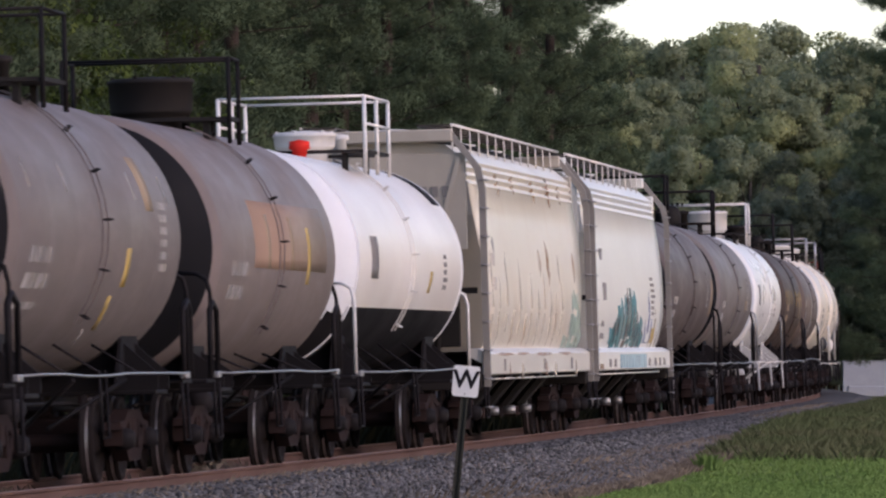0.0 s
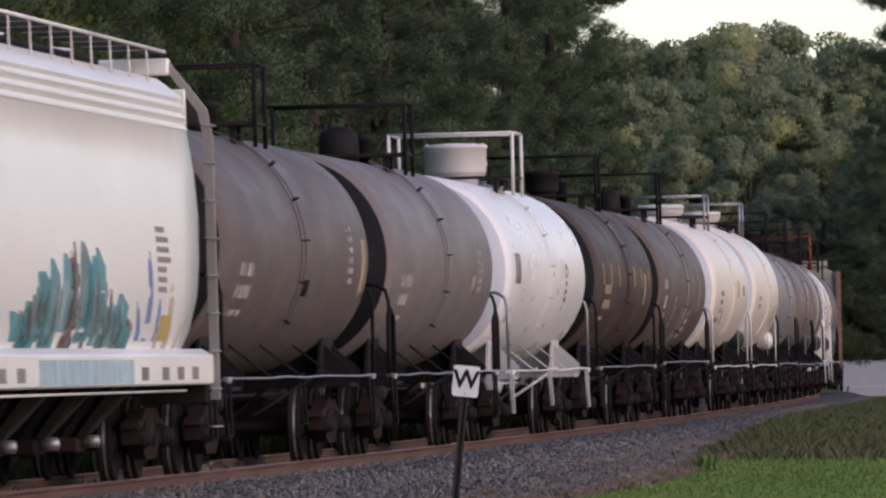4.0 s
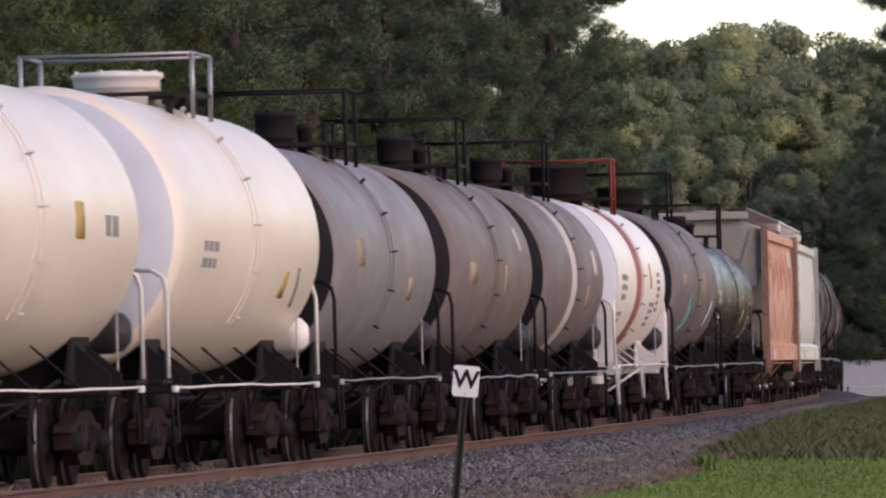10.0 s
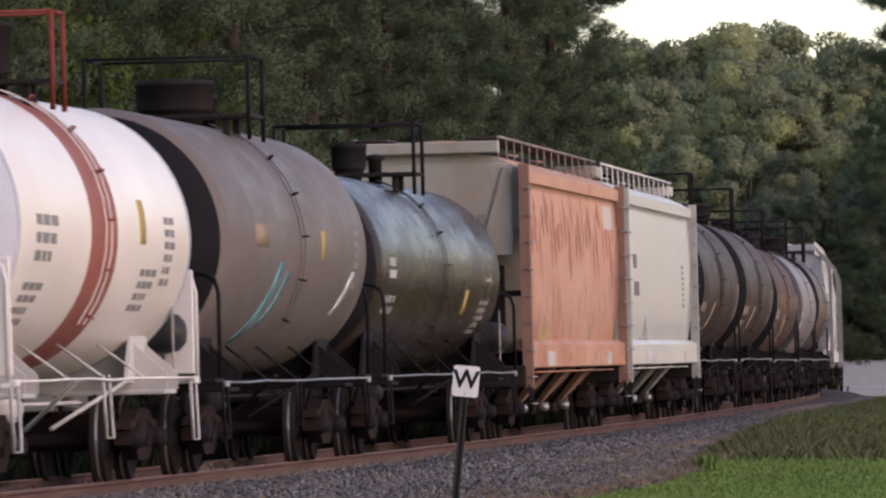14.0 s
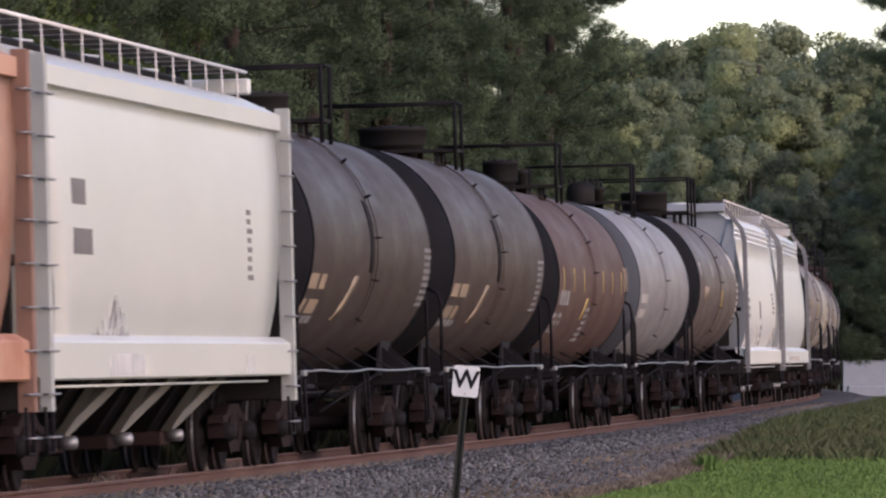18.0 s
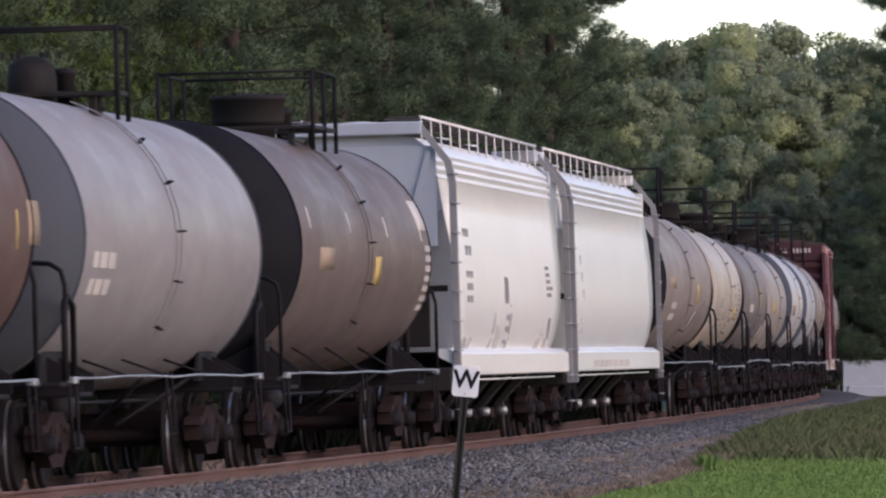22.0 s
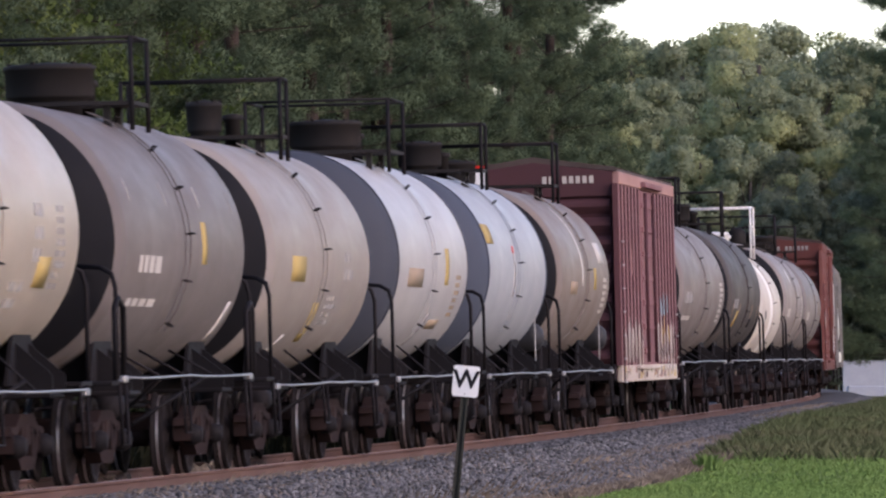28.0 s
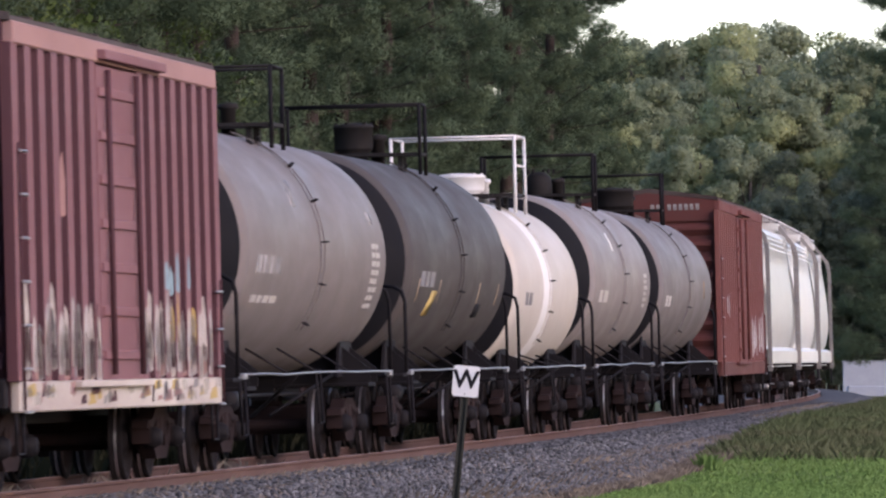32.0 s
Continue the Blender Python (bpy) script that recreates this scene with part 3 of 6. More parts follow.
# the far woods beyond the curve: the ridge of crowns rises and falls
SKYLINE = ((0.010, .0350), (0.0155, .0352), (0.0195, .0358), (0.0215, .0368), (0.0245, .0356), (0.0275, .0353), (0.0305, .0366), (0.0338, .0386), (0.0362, .0368), (0.039, .0337), (0.0415, .0337), (0.0445, .0342), (0.0472, .0356), (0.0505, .0362), (0.054, .0372))
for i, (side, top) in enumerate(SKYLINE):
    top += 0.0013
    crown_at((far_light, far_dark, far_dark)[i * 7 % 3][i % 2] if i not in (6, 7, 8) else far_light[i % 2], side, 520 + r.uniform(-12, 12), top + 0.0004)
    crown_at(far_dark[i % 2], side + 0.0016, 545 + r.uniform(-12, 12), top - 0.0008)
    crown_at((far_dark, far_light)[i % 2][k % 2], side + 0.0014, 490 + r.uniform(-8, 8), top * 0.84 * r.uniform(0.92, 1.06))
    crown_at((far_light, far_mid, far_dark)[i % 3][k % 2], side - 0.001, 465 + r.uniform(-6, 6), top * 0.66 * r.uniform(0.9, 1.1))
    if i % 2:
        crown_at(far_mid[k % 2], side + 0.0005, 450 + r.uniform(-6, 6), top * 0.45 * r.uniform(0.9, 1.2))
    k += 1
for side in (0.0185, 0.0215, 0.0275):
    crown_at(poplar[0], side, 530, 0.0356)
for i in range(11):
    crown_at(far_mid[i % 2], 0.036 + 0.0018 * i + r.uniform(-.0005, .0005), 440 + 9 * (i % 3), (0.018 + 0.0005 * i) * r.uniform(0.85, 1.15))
for x, y, s in ((16.9, 318, 0.95), (18.0, 330, 1.05)):
    plant(pines[1], x, y, 40 * y, s)
# unseen woods on the camera's side: mirrored in the shining tanks, added to block low sky
for i in range(12):
    plant(dark[i % 2], 30 + 8.5 * i + r.uniform(-3, 3), 430 + 6 * i + r.uniform(-8, 8), r.uniform(0, 360), r.uniform(1.0, 1.3))
for i in range(20):
    side_row = 48 + 9 * (i % 2) + r.uniform(-3, 5)
    plant(dark[i % 2], side_row, -40 + i * 19 + r.uniform(-4, 4), r.uniform(0, 360), r.uniform(0.95, 1.25))
# ---- the train ----
WHEELS = []
WHEEL_R = 0.457


def wheel_mesh():
    return lathe(bmesh.new(), [(-0.075, 0.08, 0), (-0.07, 0.13, 0), (-0.02, 0.17, 0), (0.005, 0.3, 0), (-0.03, 0.385, 0), (-0.075, 0.40, 0), (-0.078, 0.492, 0),
                               (-0.062, 0.495, 0), (-0.045, 0.466, 0), (-0.012, 0.461, 0), (0.012, 0.459, 1), (0.066, 0.455, 0), (0.07, 0.45, 0), (0.07, 0.395, 0), (0.04, 0.385, 0), (0.03, 0.3, 0), (0.02, 0.17, 0), (0.09, 0.12, 0), (0.095, 0.08, 0)], "x", 22)


def side_frame_mesh():
    bm = bmesh.new()
    top = [(-1.1, .56), (-1.05, .64), (-.72, .66), (-.42, .78), (.42, .78), (.72, .66), (1.05, .64), (1.1, .56), (.78, .53), (.40, .66), (-.40, .66), (-.78, .53)]
    plate(bm, top, "x", -0.09, 0.09)
    low = [(-.84, .56), (-.66, .58), (-.34, .36), (.34, .36), (.66, .58), (.84, .56), (.78, .46), (.40, .22), (-.40, .22), (-.78, .46)]
    plate(bm, low, "x", -0.085, 0.085)
    for s in (-1, 1):
        box(bm, (0, s * 0.33, 0.51), (0.19, 0.13, 0.32))
        box(bm, (0.0, s * 0.89, 0.5), (0.2, 0.26, 0.22))
    return bm


def spring_mesh():
    bm = bmesh.new()
    for y in (-0.13, 0.0, 0.13):
        prof = [(0.36 + 0.3 * i / 14, 0.062 if i % 2 else 0.042, 0) for i in range(15)]
        lathe(bm, prof, "z", 6, (0, y, 0))
    return bm


def bearing_mesh():
    return lathe(bmesh.new(), [(0.0, 0.12, 0), (0.13, 0.12, 0), (0.15, 0.1, 0), (0.19, 0.09, 0), (0.2, 0.05, 0)], "x", 14)


def bolster_mesh():
    bm = slab((0, 0, 0.58), (2.2, 0.36, 0.26), 0.03)
    lathe(bm, [(0.7, 0.2, 0), (0.84, 0.2, 0)], "z", 14)
    return bm


def brake_mesh():
    bm = bmesh.new()
    for s in (-1, 1):
        box(bm, (0, s * 0.36, 0.38), (1.7, 0.09, 0.1))
        for x in (-0.72, 0.72):
            box(bm, (x, s * 0.42, 0.42), (0.09, 0.06, 0.3))
    return bm


def truck(parent, y):
    t = part("truck", shared("bolster", bolster_mesh, truck_rust), None, parent, "rusty cast steel truck", at=pose(0, y, 0))
    for s in (1, -1):
        part("side_frame", shared("side_frame", side_frame_mesh, truck_rust), None, t, at=pose(s * 1.0, 0, 0))
        part("coil_springs", shared("springs", spring_mesh, truck_rust), None, t, at=pose(s * 1.0, 0, 0))
        for e in (1, -1):
            part("bearing_cap", shared("bearing", bearing_mesh, black), None, t, at=pose(s * 1.02, e * 0.89, WHEEL_R, 0, 0, 0 if s > 0 else 180))
            w = part("wheel", shared("wheel", wheel_mesh, [wheel_dark, tread]), None, t)
            w.matrix_parent_inverse = pose(s * 0.755, e * 0.89, WHEEL_R, 0, 0, 0 if s > 0 else 180)
            WHEELS.append((w, s))
    for e in (1, -1):
        part("axle", shared("axle", lambda: lathe(bmesh.new(), [(-0.7, 0.08, 0), (-0.5, 0.075, 0), (0.5, 0.075, 0), (0.7, 0.08, 0)], "x", 10), truck_rust), None, t, at=pose(0, e * 0.89, WHEEL_R))
    part("brake_beam", shared("brake", brake_mesh, truck_rust), None, t)
    return t


def coupler_mesh():
    bm = slab((0, -0.35, 0.88), (0.13, 0.8, 0.15), 0.02)
    plate(bm, [(-.12, .02), (.14, .02), (.17, .14), (.12, .26), (.02, .2), (.03, .12), (-.1, .14), (-.16, .26), (-.2, .22)], "z", 0.76, 1.0)
    return bm


def hose_mesh():
    return tube(bmesh.new(), [(0.25, -0.25, 0.8), (0.28, -0.05, 0.62), (0.2, 0.2, 0.42), (0.05, 0.42, 0.4)], 0.03, 6)


def couplers(parent, half):
    for e in (1, -1):
        part("coupler", shared("coupler", coupler_mesh, truck_rust), None, parent, at=pose(0, e * (half - 0.22), 0, 0, 0, 0 if e > 0 else 180))
        part("air_hose", shared("hose", hose_mesh, black), None, parent, at=pose(0, e * (half - 0.5), 0, 0, 0, 0 if e > 0 else 180))


def curved(R, cz, y0, y1, a0, a1, lift=0.004, k=None, thick=0.004, slant=0.0):
    """A thin patch that hugs the tank, from angle a0 to a1 (degrees above the horizontal)."""
    bm = bmesh.new()
    k = k or max(2, int(abs(a1 - a0) / 5))
    rows = []
    for i in range(k + 1):
        a = radians(a0 + (a1 - a0) * i / k)
        dy = slant * i / k
        rows.append([bm.verts.new(((R + q) * math.cos(a), y + dy, cz + (R + q) * math.sin(a))) for q, y in ((lift, y0), (lift, y1), (-0.02, y1), (-0.02, y0))])
    for a, b in zip(rows, rows[1:]):
        for j in range(4):
            bm.faces.new((a[j], a[(j + 1) % 4], b[(j + 1) % 4], b[j])).smooth = True
    bm.faces.new(rows[0])
    bm.faces.new(rows[-1][::-1])
    return bm


def side_ladder(parent, R, cz, y, mat, stile, top=72, low=-38):
    """Rungs on two bent stiles that hug the tank."""
    lad = bmesh.new()
    for s in (-0.2, 0.2):
        tube(lad, [((R + 0.05) * math.cos(radians(a)), y + s, cz + (R + 0.05) * math.sin(radians(a))) for a in range(low, top + 1, 10)], 0.011, 4)
    ob = part("side_ladder", lad, stile, parent)
    for a in range(low + 4, top, 19):
        x, z = (R + 0.09) * math.cos(radians(a)), cz + (R + 0.09) * math.sin(radians(a))
        part("rung", shared("rung", lambda: tube(bmesh.new(), [(-0.06, -0.12, 0), (0.025, -0.12, 0), (0.025, 0.12, 0), (-0.06, 0.12, 0)], 0.012, 5), mat), None, ob,
             at=pose(x, y, z, 0, -a, 0))
    return ob


def cage(parent, z0, mat, lx=1.0, ly=0.5, h=0.72, posts=2, bars=1):
    """The railed loading platform on top of a tank."""
    deck = bmesh.new()
    for sx in (1, -1):
        box(deck, (sx * (lx - 0.17), 0, z0), (0.36, 2 * ly, 0.045))
    for sy in (1, -1):
        box(deck, (0, sy * (ly - 0.12), z0 + 0.004), (2 * lx - 0.72, 0.24, 0.045))
    for sx in (1, -1):
        for sy in (1, -1):
            box(deck, (sx * (lx - 0.3), sy * (ly - 0.2), z0 - 0.2), (0.07, 0.2, 0.4))
    d = part("platform", deck, soot, parent)
    for sx in (1, -1):
        for i in range(posts):
            y = -ly + 2 * ly * i / (posts - 1)
            part("post", shared("cage_post%.2f" % h, lambda: tube(bmesh.new(), [(0, 0, -0.3), (0, 0, h)], 0.03, 6), mat), None, d, at=pose(sx * lx, y, z0))
    for j in range(bars):
        z = z0 + h * (1 - 0.5 * j)
        for sy in (1, -1) if j == 0 else ():
            part("rail", tube(bmesh.new(), [(-lx, sy * ly, z), (lx, sy * ly, z)], 0.019, 6), mat, d)
        for sx in (1, -1):
            part("rail", tube(bmesh.new(), [(sx * lx, -ly, z), (sx * lx, ly, z)], 0.024, 6), mat, d)
    return d


def dome(parent, z0, mat, r=0.46, h=0.55, style="drum", y=0.0, x=0.0):
    bm = bmesh.new()
    if style == "drum":
        prof = [(z0 - 0.25, r * 0.74, 0), (z0 + 0.08, r * 0.74, 0), (z0 + 0.1, r * 0.84, 0), (z0 + 0.13, r * 0.84, 0), (z0 + 0.14, r * 0.96, 0), (z0 + 0.18, r, 0), (z0 + h - 0.05, r * 1.02, 0), (z0 + h - 0.045, r * 1.06, 0), (z0 + h, r * 1.05, 0), (z0 + h + 0.02, r * 0.9, 0), (z0 + h + 0.05, 0.0, 0)]
    else:
        prof = [(z0 - 0.2, r * 0.8, 0), (z0 + h * 0.55, r * 0.8, 0), (z0 + h * 0.8, r * 0.72, 0), (z0 + h * 0.95, r * 0.45, 0), (z0 + h, 0, 0)]
    lathe(bm, prof, "z", 22, (x, y, 0))
    d = part("manway_dome", bm, mat, parent)
    for k in range(6):
        a = k * 60 + 15
        part("lid_bolt", shared("lid_bolt", lambda: box(bmesh.new(), (0, 0, 0), (0.045, 0.045, 0.08)), mat), None, d,
             at=pose(x + math.cos(radians(a)) * r * 0.92, y + math.sin(radians(a)) * r * 0.92, z0 + h, 0, 0, a))
    return d


def rows_of_bars(R, cz, y0, a0, rows, cols, w, ah, gap, seed):
    """Lettering too small to read: rows of plain bars on the tank."""
    rr = random.Random(seed)
    bm = bmesh.new()
    for i in range(rows):
        y = y0
        for j in range(cols):
            ww = w * rr.uniform(0.6, 1.25)
            a = a0 - i * (ah * 1.7)
            q = [bm.verts.new(((R + 0.006) * math.cos(radians(t)), yy, cz + (R + 0.006) * math.sin(radians(t)))) for yy, t in ((y, a), (y + ww, a), (y + ww, a - ah), (y, a - ah))]
            p = [bm.verts.new((v.co.x - 0.02, v.co.y, v.co.z)) for v in q]
            bm.faces.new(q)
            for m in range(4):
                bm.faces.new((q[m], q[(m + 1) % 4], p[(m + 1) % 4], p[m]))
            y += ww + gap
    return bm


def tank_car(L, shell, label, head=None, trim=None, R=1.5, cz=2.63, top="drum", dome_mat=None, rail=None, cage_mat=None, belts=(), marks=(), lower=None,
             ladder=None, panels=None, hoops=None, tank_room=0.95, reservoir=False, end_frames=False, dome_y=0.0, dome_x=0.0, vent=True, dome_r=0.42, dome_h=0.5, cage_h=0.72, cage_l=0.5, cage_bars=1, rings=5, rail_z=1.12, lap=None, seed=0):
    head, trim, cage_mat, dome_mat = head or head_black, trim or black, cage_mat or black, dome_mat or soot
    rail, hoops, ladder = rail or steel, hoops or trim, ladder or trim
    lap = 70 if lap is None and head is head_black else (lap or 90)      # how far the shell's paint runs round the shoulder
    car = tagged(new("tank_car"), label, "railway car", "freight cars of the train")
    half = L / 2
    T = half - tank_room
    S = T - 0.72
    mats = [shell, head] + [b[2] for b in belts] + ([lower[1]] if lower else [])
    ys = sorted({-S, S} | {y for b in belts for y in b[:2]} | {-S + 2 * S * i / (rings + 1) for i in range(1, rings + 1)})
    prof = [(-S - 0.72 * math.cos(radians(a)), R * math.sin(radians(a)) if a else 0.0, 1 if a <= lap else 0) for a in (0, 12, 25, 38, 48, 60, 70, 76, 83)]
    prev = None
    for y in ys:
        m = 0
        for i, b in enumerate(belts):
            if prev is not None and b[0] <= (prev + y) / 2 <= b[1]:
                m = 2 + i
        seam = any(abs(y - (-S + 2 * S * i / (rings + 1))) < 1e-6 for i in range(1, rings + 1))
        if seam:
            prof += [(y - 0.05, R, m), (y, R + 0.0025, m), (y + 0.05, R, m)]
        else:
            prof.append((y, R, m if prev is not None else (0 if lap < 90 else 1)))
        prev = y
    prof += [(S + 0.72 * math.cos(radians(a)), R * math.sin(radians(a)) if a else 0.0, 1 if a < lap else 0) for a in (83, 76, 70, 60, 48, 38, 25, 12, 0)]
    bm = lathe(bmesh.new(), prof, "y", 56, (0, 0, cz))
    if lower:
        for f in bm.faces:
            if f.calc_center_median().z < lower[0]:
                f.material_index = len(mats) - 1
    part("tank", bm, mats, car)
    # jacket hoops at the shell's ends
    for e in (-1, 1) if lap >= 90 else ():
        part("shell_band", lathe(bmesh.new(), [(e * S - 0.05, R, 0), (e * S - 0.05, R + 0.012, 0), (e * S + 0.05, R + 0.012, 0), (e * S + 0.05, R, 0)], "y", 56, (0, 0, cz)), head, car)
    # top fittings
    zt = cz + R
    if top:
        cage(car, zt + 0.06, cage_mat, ly=cage_l, h=cage_h, posts=2 if cage_l < 1.2 else 3, bars=cage_bars)
        dome(car, zt, dome_mat, dome_r, dome_h, top, dome_y, dome_x)
    if top and vent:
        part("vent_valve", lathe(bmesh.new(), [(zt - 0.1, 0.1, 0), (zt + 0.28, 0.1, 0), (zt + 0.3, 0.14, 0), (zt + 0.36, 0.13, 0), (zt + 0.38, 0.02, 0)], "z", 10, (0.3, cage_l + 0.1, 0)), dome_mat, car)
    side_ladder(car, R, cz, -0.35, ladder, shell)
    # underframe
    tc = half - 2.75
    B = half - 1.35
    for e in (1, -1):
        truck(car, e * tc)
        part("stub_sill", slab((0, e * (half - 1.9), 0.92), (0.34, 2.6, 0.3), 0.02), trim, car)
        web = [(-1.42, 0.98), (1.42, 0.98), (1.42, 1.16), (1.0, cz - math.sqrt(R * R - 1.0) + 0.03), (0.5, cz - math.sqrt(R * R - 0.25) + 0.05), (0, cz - R + 0.06), (-0.5, cz - math.sqrt(R * R - 0.25) + 0.05), (-1.0, cz - math.sqrt(R * R - 1.0) + 0.03), (-1.42, 1.16)]
        for dy in (-0.42, 0.42):
            part("saddle_web", plate(bmesh.new(), web, "y", e * tc + dy - 0.02, e * tc + dy + 0.02), trim, car)
        part("saddle_plate", slab((0, e * tc, 0.955), (2.8, 0.9, 0.05), 0.01), trim, car)
        for sx in (-1, 1):
            part("saddle_side", plate(bmesh.new(), [(e * tc - 1.0, 1.06), (e * tc + 1.0, 1.06), (e * tc + 0.44, 1.75), (e * tc - 0.44, 1.75)], "x", sx * 1.02, sx * 1.06), trim, car)
        part("end_platform", slab((0, e * (half - 1.02), 1.06), (2.9, 0.75, 0.05), 0.01), trim, car)
        for sx in (1, -1):
            part("corner_bracket", shared("bracket", lambda: slab((0, 0, 0), (0.08, 0.3, 0.075), 0.012), rail), None, car, at=pose(sx * 1.47, e * B, rail_z - 0.02))
            hp = [(sx * 1.46, e * (B + 0.35), 1.1), (sx * 1.46, e * (B + 0.35), 2.05), (sx * 1.42, e * (B + 0.33), 2.2), (sx * 1.3, e * (B + 0.28), 2.27), (sx * 0.9, e * (B + 0.1), 2.3)]
            part("corner_grab", tube(bmesh.new(), hp, 0.026, 6), hoops, car)
            if end_frames:
                part("end_ladder", tube(bmesh.new(), [(sx * 1.47, e * (B - 0.1), 1.1), (sx * 1.47, e * (B - 0.1), 1.85), (sx * 1.47, e * (B + 0.3), 1.95), (sx * 1.47, e * (B + 0.5), 1.85), (sx * 1.47, e * (B + 0.5), 1.1)], 0.035, 6), hoops, car)
            st = [(sx * 1.46, e * (B - 0.24), 1.05), (sx * 1.48, e * (B - 0.24), 0.42), (sx * 1.48, e * (B + 0.2), 0.42), (sx * 1.46, e * (B + 0.2), 1.05)]
            part("stirrup_step", tube(bmesh.new(), st, 0.02, 5), trim, car)
            if panels:
                part("side_panel", slab((sx * 1.3, e * (B + 0.1), 1.72), (0.34, 0.05, 1.15), 0.02), panels, car)
    rr = random.Random(seed)
    for sx in (1, -1):
        pts = [(sx * 1.49, -B, rail_z)]
        for i in range(1, 8):
            pts.append((sx * 1.49, -B + 2 * B * i / 8, rail_z + (rr.uniform(-0.014, 0.014) if 0 < i < 8 else 0)))
        pts.append((sx * 1.49, B, rail_z))
        part("side_handrail", tube(bmesh.new(), pts, 0.015, 6), rail, car)
        for y in (-B * 0.45, -0.35, B * 0.4):
            part("handrail_brace", tube(bmesh.new(), [(sx * 1.46, y, rail_z + 0.01), (sx * 0.98, y - 0.1, cz - math.sqrt(R * R - 0.96) - 0.02)], 0.015, 5), trim, car)
        part("centre_step", tube(bmesh.new(), [(sx * 1.47, -0.58, rail_z + 0.05), (sx * 1.5, -0.58, 0.5), (sx * 1.5, -0.12, 0.5), (sx * 1.47, -0.12, rail_z + 0.05)], 0.018, 5), trim, car)
    part("bottom_outlet", lathe(bmesh.new(), [(0.55, 0.12, 0), (0.6, 0.17, 0), (0.9, 0.17, 0), (0.95, 0.26, 0), (1.3, 0.3, 0)], "z", 14), trim, car)
    part("brake_pipe", tube(bmesh.new(), [(0.5, -half + 1.4, 0.8), (0.55, -tc + 1.4, 0.86), (0.55, tc - 1.4, 0.86), (0.5, half - 1.4, 0.8)], 0.025, 5), trim, car)
    part("brake_cylinder", lathe(bmesh.new(), [(-tc + 1.6, 0.02, 0), (-tc + 1.62, 0.14, 0), (-tc + 2.3, 0.14, 0), (-tc + 2.34, 0.02, 0)], "y", 12, (0.85, 0, 0.82)), trim, car)
    for s in (1, -1):
        part("sway_brace", tube(bmesh.new(), [(1.4, s * 1.9, 1.1), (0.7, s * 0.9, 0.6)], 0.025, 5), trim, car)
    if reservoir:
        part("air_reservoir", lathe(bmesh.new(), [(-0.5, 0.0, 0), (-0.48, 0.12, 0), (-0.4, 0.2, 0), (-0.25, 0.23, 0), (0.25, 0.23, 0), (0.38, 0.2, 0), (0.45, 0.12, 0), (0.47, 0.0, 0)], "x", 16, (0.95, B - 0.1, 1.6)), reservoir, car)
        part("reservoir_bracket", slab((1.3, B - 0.4, 1.58), (0.02, 0.06, 0.85), 0.006), steel, car)
        part("reservoir_valve", slab((0.6, B - 0.1, 1.3), (0.35, 0.3, 0.4), 0.04), trim, car)
    couplers(car, half)
    # placards, lettering and reflectors
    for kind, *v in marks:
        if kind == "patch":
            y0, y1, a0, a1, mat, *sl = v
            part("placard", curved(R, cz, y0, y1, a0, a1, 0.006, slant=sl[0] if sl else 0), mat, car)
        elif kind == "bars":
            y0, a0, nr, nc, w, ah, mat = v
            part("lettering", rows_of_bars(R, cz, y0, a0, nr, nc, w, ah, w * 0.35, seed), mat, car)
        elif kind == "strips":
            mat, a0, a1, n_ = v
            for i in range(n_):
                y = -S * 0.86 + 1.72 * S * i / (n_ - 1)
                if abs(y + 0.35) > 0.4:
                    part("reflector_strip", curved(R, cz, y, y + 0.11, a0, a1, 0.007), mat, car)
        elif kind == "ribbon":
            y0, y1, a0, a1, mat = v
            part("panel_and_highlight", curved(R, cz, y0, y1, a0, a1, 0.0035), mat, car)
    car["half"], car["tc"] = half, tc
    return car


# ---- covered hoppers ----
grating = paint("walk_grating", (0.05, 0.046, 0.044), 0.7, (0.1, 0.08, 0.07), 0.5, 0.2)


def hopper_section(style):
    """Half outline of the body, from the side sill up to the ridge: (x, z)."""
    if style == "round":
        side = [(1.36, 1.38), (1.45, 1.6), (1.52, 2.0), (1.52, 2.4), (1.48, 2.9), (1.41, 3.4), (1.34, 3.85)]
        upper = [(1.35, 3.86), (1.35, 3.88), (1.295, 3.93), (1.335, 3.985), (1.335, 4.0), (1.28, 4.05), (1.32, 4.105), (1.32, 4.12), (1.265, 4.17), (1.29, 4.215), (1.28, 4.235), (1.2, 4.31), (1.02, 4.45), (0.6, 4.5), (0, 4.52)]
    else:
        side = [(1.38, 1.36), (1.46, 1.6), (1.51, 2.0), (1.52, 2.6), (1.5, 3.3), (1.46, 3.9), (1.45, 4.02)]
        upper = [(1.52, 4.03), (1.52, 4.22), (1.44, 4.25), (1.05, 4.44), (0.6, 4.5), (0, 4.52)]
    return side, upper


